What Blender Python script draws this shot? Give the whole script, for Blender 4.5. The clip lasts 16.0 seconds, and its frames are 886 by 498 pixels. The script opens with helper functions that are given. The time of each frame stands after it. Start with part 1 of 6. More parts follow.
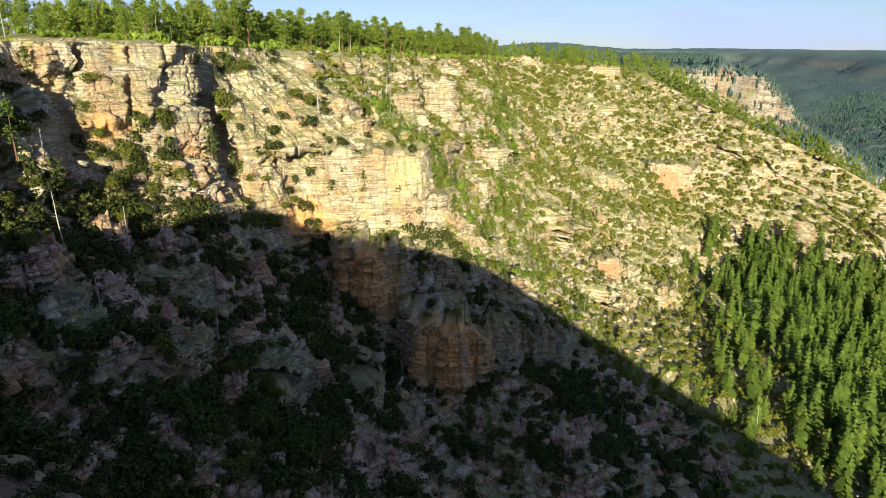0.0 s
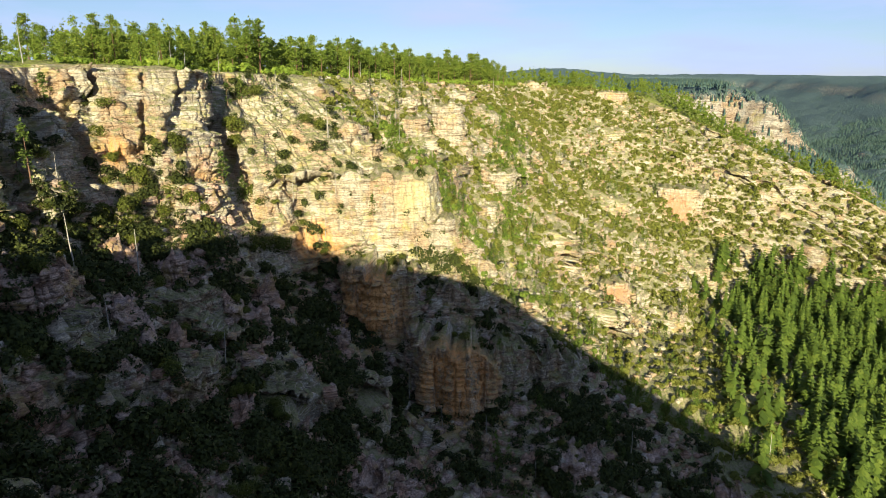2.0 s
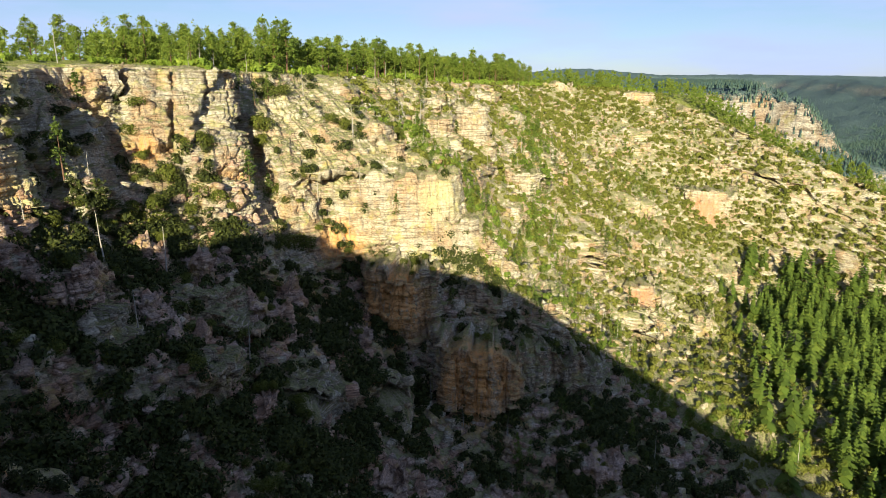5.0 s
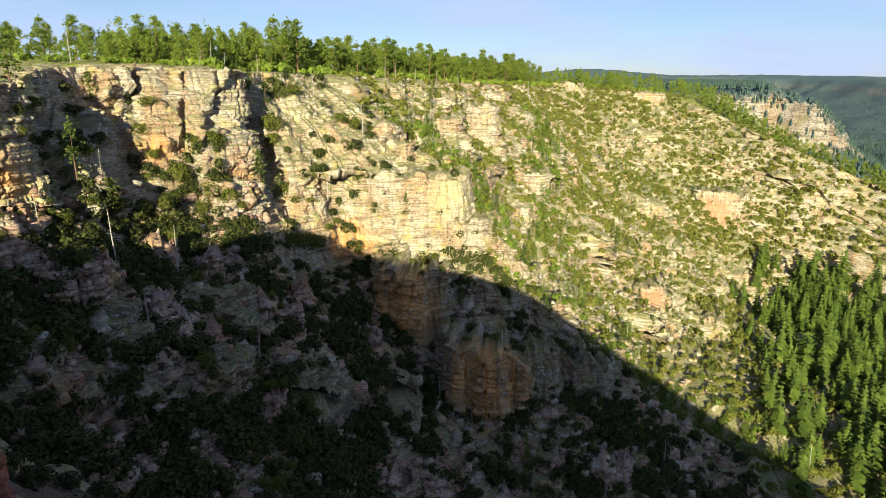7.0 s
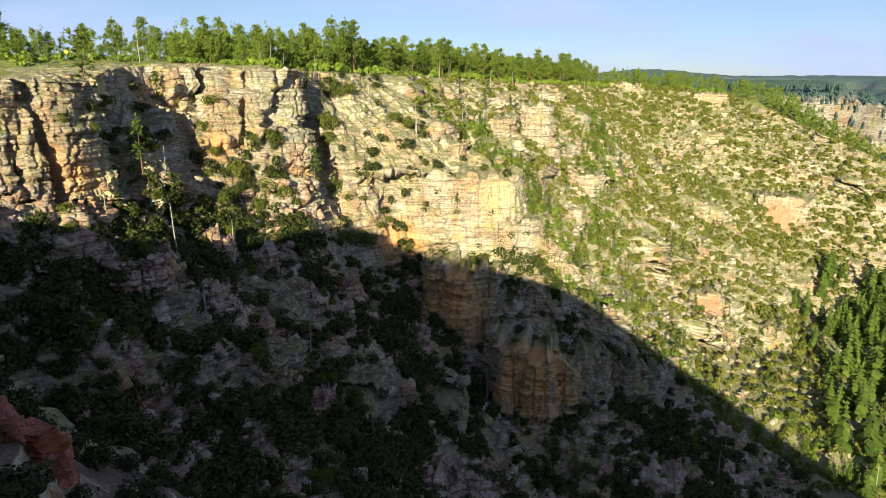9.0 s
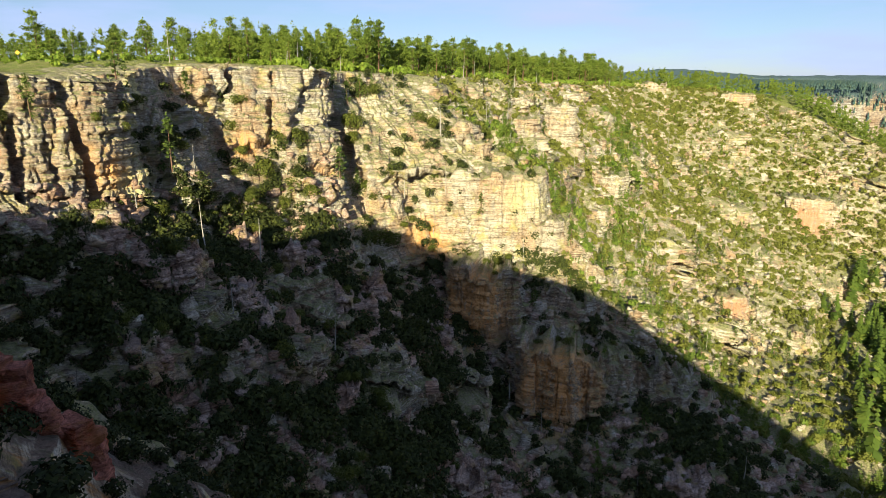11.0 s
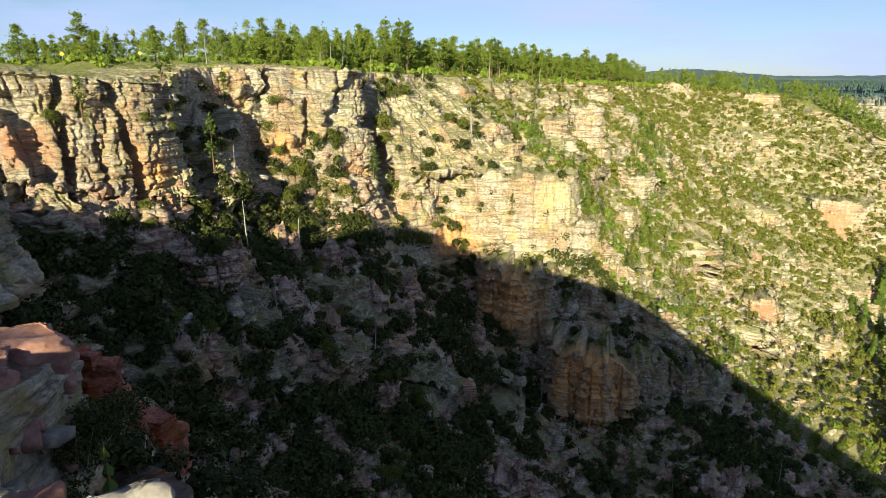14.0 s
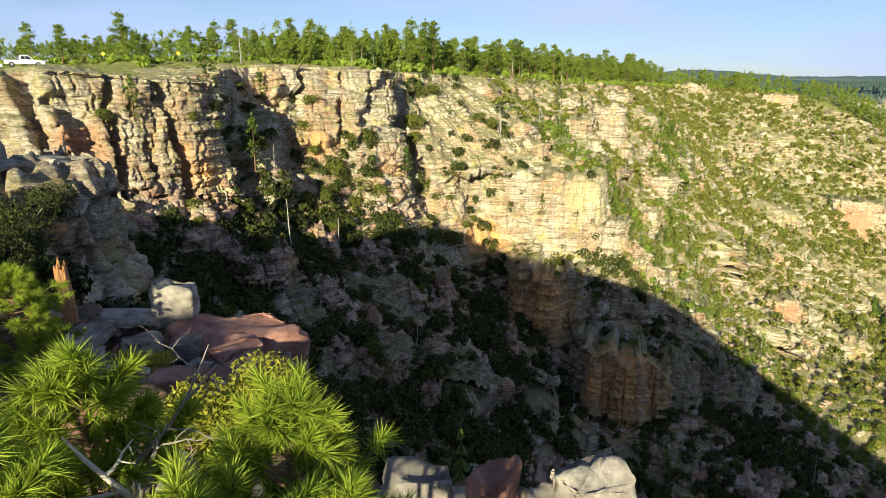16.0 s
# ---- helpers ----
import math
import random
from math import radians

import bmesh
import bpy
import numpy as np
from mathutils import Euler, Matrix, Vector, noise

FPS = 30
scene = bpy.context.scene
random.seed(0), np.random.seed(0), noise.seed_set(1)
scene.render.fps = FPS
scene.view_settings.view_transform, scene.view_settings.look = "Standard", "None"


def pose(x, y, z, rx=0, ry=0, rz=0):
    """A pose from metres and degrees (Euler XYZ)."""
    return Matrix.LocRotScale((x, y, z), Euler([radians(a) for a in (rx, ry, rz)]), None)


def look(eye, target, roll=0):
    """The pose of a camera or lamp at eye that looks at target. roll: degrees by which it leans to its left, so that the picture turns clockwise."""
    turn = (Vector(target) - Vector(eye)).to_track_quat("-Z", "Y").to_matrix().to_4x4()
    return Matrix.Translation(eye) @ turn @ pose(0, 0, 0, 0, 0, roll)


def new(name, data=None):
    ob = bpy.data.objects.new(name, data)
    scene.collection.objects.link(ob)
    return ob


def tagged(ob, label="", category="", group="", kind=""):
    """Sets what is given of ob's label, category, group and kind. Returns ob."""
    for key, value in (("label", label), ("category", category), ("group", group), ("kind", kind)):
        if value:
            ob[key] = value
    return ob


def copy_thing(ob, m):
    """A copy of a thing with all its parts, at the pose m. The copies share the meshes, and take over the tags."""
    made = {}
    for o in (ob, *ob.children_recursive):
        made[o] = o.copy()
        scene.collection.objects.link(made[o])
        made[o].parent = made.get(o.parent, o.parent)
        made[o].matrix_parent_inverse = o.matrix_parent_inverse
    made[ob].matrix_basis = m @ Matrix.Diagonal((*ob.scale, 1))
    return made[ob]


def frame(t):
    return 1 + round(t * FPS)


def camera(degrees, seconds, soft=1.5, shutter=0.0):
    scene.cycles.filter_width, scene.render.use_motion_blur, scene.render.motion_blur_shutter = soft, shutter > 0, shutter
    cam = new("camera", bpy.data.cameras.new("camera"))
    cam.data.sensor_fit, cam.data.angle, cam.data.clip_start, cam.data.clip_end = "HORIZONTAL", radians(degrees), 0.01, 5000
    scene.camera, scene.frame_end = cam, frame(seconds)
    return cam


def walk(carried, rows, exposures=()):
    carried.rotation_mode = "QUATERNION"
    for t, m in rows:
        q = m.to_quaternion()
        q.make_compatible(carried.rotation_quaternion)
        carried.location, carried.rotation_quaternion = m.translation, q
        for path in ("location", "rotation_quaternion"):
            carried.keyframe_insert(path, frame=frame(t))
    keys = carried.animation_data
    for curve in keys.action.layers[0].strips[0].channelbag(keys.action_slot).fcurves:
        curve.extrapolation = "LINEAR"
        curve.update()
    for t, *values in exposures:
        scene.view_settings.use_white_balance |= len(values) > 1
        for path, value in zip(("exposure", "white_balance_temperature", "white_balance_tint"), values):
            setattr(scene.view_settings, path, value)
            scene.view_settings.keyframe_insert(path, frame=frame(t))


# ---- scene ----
cam = camera(71.0, 16.0, soft=0.45)
METRES, EYE, TILT, LEAN, TURN = 12.0, 2.0, -17.64, 0.0, 0.0
ROWS = [
    (0.0, 0.0, 0.0, 0.0, 0.0, 0.0, -0.0),
    (0.5, -0.0011, -0.0001, 0.0006, 0.18, 1.06, -0.06),
    (1.0, -0.0028, -0.0021, 0.0018, 0.36, 2.09, -0.12),
    (1.5, -0.0037, -0.003, 0.0012, 0.54, 2.18, -0.17),
    (2.0, -0.004, -0.0024, 0.0016, 0.72, 2.18, -0.22),
    (2.5, -0.0044, -0.0022, 0.0019, 0.9, 2.18, -0.29),
    (3.0, -0.0048, -0.0021, 0.002, 1.06, 2.18, -0.35),
    (3.5, -0.0064, -0.0004, 0.002, 1.22, 2.19, -0.4),
    (4.0, -0.0052, 0.0002, 0.0024, 1.88, 2.18, -0.62),
    (6.5, -0.0116, 0.0134, -0.0085, 3.42, 2.2, -1.15),
    (7.0, -0.0135, 0.0124, -0.0089, 3.64, 2.19, -1.22),
    (7.5, -0.0222, 0.0212, -0.0131, 3.86, 2.2, -1.27),
    (8.0, -0.0252, 0.0261, -0.0144, 5.11, 2.19, -1.68),
    (8.5, -0.0263, 0.0322, -0.0181, 7.05, 2.14, -2.32),
    (9.0, -0.0211, 0.0302, -0.0195, 8.21, 2.07, -2.71),
    (11.5, -0.1182, 0.0129, -0.0214, 10.35, 1.94, -3.4),
    (12.0, -0.1731, -0.0009, -0.0257, 10.6, 1.93, -3.47),
    (12.5, -0.2324, -0.0173, -0.0297, 10.76, 1.92, -3.53),
    (13.0, -0.2968, -0.0364, -0.0313, 10.91, 1.91, -3.58),
    (13.5, -0.3685, -0.0565, -0.0355, 11.07, 1.89, -3.63),
    (14.0, -0.4469, -0.0785, -0.0444, 11.22, 1.91, -3.67),
    (14.5, -0.5427, -0.1056, -0.0522, 11.36, 1.9, -3.72),
    (15.0, -0.6622, -0.1352, -0.0645, 11.48, 1.91, -3.76),
    (15.5, -0.7877, -0.1699, -0.0796, 11.64, 1.91, -3.82),
    (16.0, -0.9188, -0.2052, -0.0946, 11.79, 1.91, -3.86),
]
walk(cam, [(t, pose(0, 0, EYE, TILT, LEAN, TURN) @ pose(METRES * x, METRES * y, METRES * z, 90 + pitch, roll, yaw)) for t, x, y, z, yaw, pitch, roll in ROWS])

# ---- world, sun ----
SUN_AZ = Vector((0.0, -1.0, 0.0)).normalized()
SUN_EL = 15.5
sun_dir = Vector((SUN_AZ.x * math.cos(radians(SUN_EL)), SUN_AZ.y * math.cos(radians(SUN_EL)), math.sin(radians(SUN_EL))))
sun = new("sun", bpy.data.lights.new("sun", "SUN"))
sun.data.energy, sun.data.angle, sun.data.color = 4.9, radians(0.6), (1.0, 0.945, 0.66)
sun.matrix_world = look((0, 0, 0), -sun_dir)
world = bpy.data.worlds.new("world")
scene.world = world
world.use_nodes = True
wn, wl = world.node_tree.nodes, world.node_tree.links
wn.clear()
w_out, w_bg, w_sky = wn.new("ShaderNodeOutputWorld"), wn.new("ShaderNodeBackground"), wn.new("ShaderNodeTexSky")
w_sky.sky_type, w_sky.sun_disc = "NISHITA", False
w_sky.sun_elevation, w_sky.sun_rotation = radians(SUN_EL), math.atan2(sun_dir.x, sun_dir.y)
w_sky.altitude, w_sky.air_density, w_sky.dust_density, w_sky.ozone_density = 1500, 1.0, 0.7, 3.5
w_co, w_map, w_no = wn.new("ShaderNodeTexCoord"), wn.new("ShaderNodeMapping"), wn.new("ShaderNodeTexNoise")
w_map.inputs["Scale"].default_value = (1.0, 1.0, 5.0)
w_no.inputs["Scale"].default_value, w_no.inputs["Detail"].default_value, w_no.inputs["Roughness"].default_value = 3.2, 7, 0.55
w_ramp, w_mix = wn.new("ShaderNodeValToRGB"), wn.new("ShaderNodeMix")
w_ramp.color_ramp.elements[0].position, w_ramp.color_ramp.elements[1].position = 0.42, 0.72
w_ramp.color_ramp.elements[0].color = (0.3, 0.3, 0.3, 1)
w_mix.data_type = "RGBA"
w_mix.inputs[7].default_value = (5.1, 6.2, 10.0, 1)
wl.new(w_co.outputs["Generated"], w_map.inputs["Vector"])
wl.new(w_map.outputs["Vector"], w_no.inputs["Vector"])
wl.new(w_no.outputs["Fac"], w_ramp.inputs["Fac"])
w_sep, w_low, w_mul = wn.new("ShaderNodeSeparateXYZ"), wn.new("ShaderNodeMapRange"), wn.new("ShaderNodeMath")
w_low.inputs["From Min"].default_value, w_low.inputs["From Max"].default_value = 1.1, 0.12
w_mul.operation = "MULTIPLY"
wl.new(w_co.outputs["Generated"], w_sep.inputs[0])
wl.new(w_sep.outputs["Z"], w_low.inputs["Value"])
wl.new(w_ramp.outputs["Color"], w_mul.inputs[0])
wl.new(w_low.outputs[0], w_mul.inputs[1])
wl.new(w_mul.outputs[0], w_mix.inputs[0])
wl.new(w_sky.outputs["Color"], w_mix.inputs[6])
wl.new(w_mix.outputs[2], w_bg.inputs["Color"])
wl.new(w_bg.outputs["Background"], w_out.inputs["Surface"])
w_bg.inputs["Strength"].default_value = 0.057
scene.view_settings.exposure = 0.98


# ---- noise on arrays ----
def lattice(ix, iy, iz, seed=0):
    h = (ix.astype(np.int64) * 73856093) ^ (iy.astype(np.int64) * 19349663) ^ (iz.astype(np.int64) * 83492791) ^ (seed * 2654435761)
    h = (h ^ (h >> 13)) * 1274126177 & 0xFFFFFFFF
    h = (h ^ (h >> 16)) * 2246822519 & 0xFFFFFFFF
    return ((h ^ (h >> 15)) & 0xFFFFFF) / float(0xFFFFFF)


def vnoise(x, y, z, seed=0):
    """Value noise, -1 to 1."""
    x, y, z = np.broadcast_arrays(np.asarray(x, float), np.asarray(y, float), np.asarray(z, float))
    fx, fy, fz = np.floor(x), np.floor(y), np.floor(z)
    ux, uy, uz = x - fx, y - fy, z - fz
    ux, uy, uz = (a * a * a * (a * (a * 6 - 15) + 10) for a in (ux, uy, uz))
    ix, iy, iz = fx.astype(np.int64), fy.astype(np.int64), fz.astype(np.int64)
    total = 0
    for dx in (0, 1):
        for dy in (0, 1):
            for dz in (0, 1):
                w = (ux if dx else 1 - ux) * (uy if dy else 1 - uy) * (uz if dz else 1 - uz)
                total = total + w * lattice(ix + dx, iy + dy, iz + dz, seed)
    return total * 2 - 1


def fbm(x, y, z, octaves=4, seed=0, gain=0.5):
    total, amp = 0, 1.0
    for k in range(octaves):
        total = total + amp * vnoise(x * 2.03 ** k, y * 2.03 ** k, z * 2.03 ** k, seed + k)
        amp *= gain
    return total


def blocks(s, z, layer, width, seed):
    """Bedded, jointed rock: a step out or in for each block, and how near its joints a place lies."""
    zz = z / layer + 0.35 * vnoise(s / (width * 6), z / (layer * 9), 0, seed + 5)
    row = np.floor(zz)
    fz = zz - row
    shift = lattice(row, row * 0, row * 0, seed)
    stretch = 0.6 + 0.9 * lattice(row, row * 0 + 3, row * 0, seed)
    ss = s / (width * stretch) + shift * 17 + 0.25 * vnoise(s / width, z / layer * 0.7, 3, seed + 9)
    col = np.floor(ss)
    fs = ss - col
    out = lattice(row, col, row * 0, seed + 1) * 2 - 1
    bed = lattice(row, row * 0 + 7, row * 0, seed + 2) * 2 - 1
    joint = np.minimum(fs, 1 - fs) * width * stretch
    edge = np.minimum(np.minimum(fz, 1 - fz) * layer, joint)
    return out, bed, edge, fz, joint


def bedded(s, z, seed=50):
    """How far tall jointed columns of rounded beds stand out."""
    col_out, _, _, _, col_joint = blocks(s, z, 11, 4.2, seed)
    sub_out, _, _, _, sub_joint = blocks(s, z, 3.4, 2.1, seed + 5)
    _, thick_bed, _, thick_f, _ = blocks(s, z, 2.1, 30, seed + 10)
    slab_out, slab_bed, _, slab_f, slab_joint = blocks(s, z, 0.85, 2.4, seed + 15)
    fine_out, _, _, _, _ = blocks(s, z, 0.7, 1.1, seed + 250)
    out = 0.7 * col_out + 0.4 * sub_out + 0.5 * thick_bed + 0.32 * slab_bed + 0.22 * slab_out + 0.1 * fine_out
    out = out - 0.42 * np.abs(2 * slab_f - 1) ** 5 - 0.5 * np.abs(2 * thick_f - 1) ** 9
    return out - 0.9 * (1 - smooth(0.05, 0.3, col_joint)) - 0.6 * (1 - smooth(0.03, 0.2, sub_joint)) - 0.25 * (1 - smooth(0.02, 0.16, slab_joint))


def smooth(a, b, x):
    t = np.clip((x - a) / (b - a), 0, 1)
    return t * t * (3 - 2 * t)


# ---- materials ----
def material(name):
    m = bpy.data.materials.new(name)
    m.use_nodes = True
    return m, m.node_tree.nodes, m.node_tree.links, m.node_tree.nodes["Principled BSDF"]


def ramp(nodes, stops):
    r = nodes.new("ShaderNodeValToRGB")
    while len(r.color_ramp.elements) < len(stops):
        r.color_ramp.elements.new(0.5)
    for e, (p, c) in zip(r.color_ramp.elements, stops):
        e.position, e.color = p, (*c, 1)
    return r


def noise_node(nodes, links, vec, scale, detail=6, rough=0.6, squash=None):
    if squash:
        mp = nodes.new("ShaderNodeMapping")
        mp.inputs["Scale"].default_value = squash
        links.new(vec, mp.inputs["Vector"])
        vec = mp.outputs["Vector"]
    n = nodes.new("ShaderNodeTexNoise")
    n.inputs["Scale"].default_value, n.inputs["Detail"].default_value, n.inputs["Roughness"].default_value = scale, detail, rough
    links.new(vec, n.inputs["Vector"])
    return n.outputs["Fac"]


def mixed(nodes, links, fac, a, b, blend="MIX"):
    m = nodes.new("ShaderNodeMix")
    m.data_type, m.blend_type = "RGBA", blend
    for sock, v in ((m.inputs[0], fac), (m.inputs[6], a), (m.inputs[7], b)):
        if hasattr(v, "is_linked"):
            links.new(v, sock)
        elif isinstance(v, (int, float)):
            sock.default_value = v
        else:
            sock.default_value = (*v, 1)
    return m.outputs[2]


def maths(nodes, links, op, a, b=0.0, clamp=False):
    m = nodes.new("ShaderNodeMath")
    m.operation, m.use_clamp = op, clamp
    for sock, v in zip(m.inputs, (a, b)):
        if hasattr(v, "is_linked"):
            links.new(v, sock)
        else:
            sock.default_value = v
    return m.outputs[0]


def rock_material(name, tint=(1, 1, 1), soil=True, red=0.3, scale=1.0, dirt=((0.38, 0.32, 0.2), (0.31, 0.3, 0.13), (0.21, 0.23, 0.07)), level=(0.6, 0.76)):
    m, n, l, p = material(name)
    pos = n.new("ShaderNodeNewGeometry").outputs["Position"]
    base = ramp(n, [(0.28, (0.3, 0.22, 0.16)), (0.42, (0.52, 0.43, 0.31)), (0.55, (0.68, 0.6, 0.46)), (0.72, (0.5, 0.46, 0.39))])
    l.new(noise_node(n, l, pos, 0.35 * scale, 9, 0.65, (0.7, 0.7, 2.2)), base.inputs["Fac"])
    rust = ramp(n, [(0.47, (0, 0, 0)), (0.57, (red * 1.5, red * 1.5, red * 1.5))])
    l.new(noise_node(n, l, pos, 0.13 * scale, 6, 0.65, (1, 1, 0.6)), rust.inputs["Fac"])
    col = mixed(n, l, rust.outputs["Color"], base.outputs["Color"], (0.5, 0.25, 0.09))
    streak = ramp(n, [(0.52, (0, 0, 0)), (0.66, (0.45, 0.45, 0.45))])
    l.new(noise_node(n, l, pos, 0.9 * scale, 5, 0.6, (1, 1, 0.18)), streak.inputs["Fac"])
    col = mixed(n, l, streak.outputs["Color"], col, (0.24, 0.22, 0.2))
    bed = ramp(n, [(0.38, (0.45, 0.4, 0.36)), (0.5, (1, 1, 1))])
    l.new(noise_node(n, l, pos, 1.0 * scale, 4, 0.7, (0.12, 0.12, 2.4)), bed.inputs["Fac"])
    col = mixed(n, l, 0.8, col, bed.outputs["Color"], "MULTIPLY")
    mp = n.new("ShaderNodeMapping")
    mp.inputs["Scale"].default_value = (0.42 * scale, 0.42 * scale, 0.07 * scale)
    l.new(pos, mp.inputs["Vector"])
    vo = n.new("ShaderNodeTexVoronoi")
    vo.feature = "DISTANCE_TO_EDGE"
    vo.inputs["Scale"].default_value = 1.0
    l.new(mp.outputs["Vector"], vo.inputs["Vector"])
    gap = maths(n, l, "ADD", maths(n, l, "DIVIDE", vo.outputs["Distance"], 0.035), maths(n, l, "MULTIPLY", noise_node(n, l, pos, 0.5 * scale, 3, 0.6), 0.9), True)
    seam = ramp(n, [(0.36, (0.25, 0.2, 0.16)), (0.42, (1, 1, 1))])
    seam_noise = noise_node(n, l, pos, 1.3 * scale, 6, 0.75, (0.16, 0.16, 1.5))
    l.new(seam_noise, seam.inputs["Fac"])
    seam_fac = seam.outputs["Color"]
    col = mixed(n, l, 0.75, col, seam.outputs["Color"], "MULTIPLY")
    crack = ramp(n, [(0.3, (0.35, 0.28, 0.22)), (0.8, (1, 1, 1))])
    l.new(gap, crack.inputs["Fac"])
    if soil and scale == 1.0:
        col = mixed(n, l, 0.8, col, crack.outputs["Color"], "MULTIPLY")
    grit = ramp(n, [(0.37, (0.3, 0.27, 0.26)), (0.49, (0.95, 0.95, 0.95)), (0.62, (1.35, 1.32, 1.28))])
    l.new(noise_node(n, l, pos, 2.6 * scale, 7, 0.8, (0.8, 0.8, 1.5)), grit.inputs["Fac"])
    col = mixed(n, l, 0.8, col, grit.outputs["Color"], "MULTIPLY")
    lichen = ramp(n, [(0.53, (0, 0, 0)), (0.63, (0.6, 0.6, 0.6))])
    l.new(noise_node(n, l, pos, 0.25 * scale, 6, 0.7), lichen.inputs["Fac"])
    col = mixed(n, l, lichen.outputs["Color"], col, (0.5, 0.43, 0.13))
    if soil:
        sep = n.new("ShaderNodeSeparateXYZ")
        l.new(n.new("ShaderNodeNewGeometry").outputs["Normal"], sep.inputs[0])
        flat = maths(n, l, "ADD", sep.outputs["Z"], maths(n, l, "MULTIPLY", maths(n, l, "SUBTRACT", noise_node(n, l, pos, 0.5, 7, 0.7), 0.5), 0.9))
        fl = ramp(n, [(level[0], (0, 0, 0)), (level[1], (1, 1, 1))])
        l.new(flat, fl.inputs["Fac"])
        ground = ramp(n, [(0.42, dirt[0]), (0.55, dirt[1]), (0.68, dirt[2])])
        l.new(noise_node(n, l, pos, 0.8, 8, 0.75), ground.inputs["Fac"])
        turf = mixed(n, l, 0.7, ground.outputs["Color"], grit.outputs["Color"], "MULTIPLY")
        col = mixed(n, l, fl.outputs["Color"], col, turf)
    if soil:
        orange, brick, gold = ((0.55, 0.28, 0.11), (0.82, 0.43, 0.16)), ((0.36, 0.19, 0.11), (0.55, 0.3, 0.17)), ((0.5, 0.4, 0.18), (0.7, 0.6, 0.3))
        stains = ((-18, 133, -49, 12, orange), (1, 123, -62, 13, orange), (-33, 147, -38, 8, orange), (115, 309, -62, 12, brick), (62, 223, -79, 8, brick), (-75, 129, 1, 6, brick), (-77, 69, -7, 5, brick),
                  (-65, 120, -12, 4, orange), (-10, 157, -28, 8, gold), (-69, 87, -14, 6, gold), (-74, 101, 0, 5, gold), (-70, 84, -12, 5, orange), (-56, 132, -20, 6, orange))
        for x, y, z, rad, (low, high) in stains:
            dv = n.new("ShaderNodeVectorMath")
            dv.operation = "DISTANCE"
            dv.inputs[1].default_value = (x, y, z)
            l.new(pos, dv.inputs[0])
            near = maths(n, l, "SUBTRACT", 1.0, maths(n, l, "DIVIDE", dv.outputs["Value"], rad), True)
            run = maths(n, l, "SUBTRACT", noise_node(n, l, pos, 0.4, 7, 0.7, (1, 1, 0.3)), 0.34)
            near = maths(n, l, "MULTIPLY", near, maths(n, l, "MULTIPLY", run, 9.0), True)
            worn = mixed(n, l, seam_fac, low, high)
            worn = mixed(n, l, 0.8, worn, crack.outputs["Color"], "MULTIPLY")
            worn = mixed(n, l, streak.outputs["Color"], worn, (0.42, 0.38, 0.34))
            col = mixed(n, l, near, col, worn)
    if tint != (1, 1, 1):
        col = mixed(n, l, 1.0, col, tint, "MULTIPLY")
    l.new(col, p.inputs["Base Color"])
    p.inputs["Roughness"].default_value = 0.92
    p.inputs["Specular IOR Level"].default_value = 0.2
    b = n.new("ShaderNodeBump")
    b.inputs["Strength"].default_value, b.inputs["Distance"].default_value = 1.0, 0.5 / scale
    layers = noise_node(n, l, pos, 2.2 * scale, 5, 0.7, (0.1, 0.1, 1.6))
    relief = maths(n, l, "ADD", noise_node(n, l, pos, 1.6 * scale, 10, 0.72, (1, 1, 1.8)), maths(n, l, "MULTIPLY", gap, 0.5 if soil and scale == 1.0 else 0.0))
    l.new(maths(n, l, "ADD", relief, maths(n, l, "MULTIPLY", layers, 0.9)), b.inputs["Height"])
    l.new(b.outputs["Normal"], p.inputs["Normal"])
    return m


def leaf_material(name, dark, light, warm, see=0.35):
    m, n, l, p = material(name)
    geo = n.new("ShaderNodeNewGeometry")
    obj = n.new("ShaderNodeObjectInfo")
    r = ramp(n, [(0.0, dark), (0.55, light), (1.0, warm)])
    f = maths(n, l, "ADD", maths(n, l, "MULTIPLY", geo.outputs["Random Per Island"], 0.55), maths(n, l, "MULTIPLY", noise_node(n, l, geo.outputs["Position"], 0.13, 3, 0.6), 0.5))
    f = maths(n, l, "ADD", f, maths(n, l, "MULTIPLY", maths(n, l, "SUBTRACT", obj.outputs["Random"], 0.5), 0.25), True)
    l.new(f, r.inputs["Fac"])
    l.new(r.outputs["Color"], p.inputs["Base Color"])
    p.inputs["Roughness"].default_value = 0.75
    p.inputs["Specular IOR Level"].default_value = 0.25
    t = n.new("ShaderNodeBsdfTranslucent")
    l.new(r.outputs["Color"], t.inputs["Color"])
    mx = n.new("ShaderNodeMixShader")
    mx.inputs[0].default_value = see
    l.new(p.outputs[0], mx.inputs[1])
    l.new(t.outputs[0], mx.inputs[2])
    l.new(mx.outputs[0], n["Material Output"].inputs["Surface"])
    return m


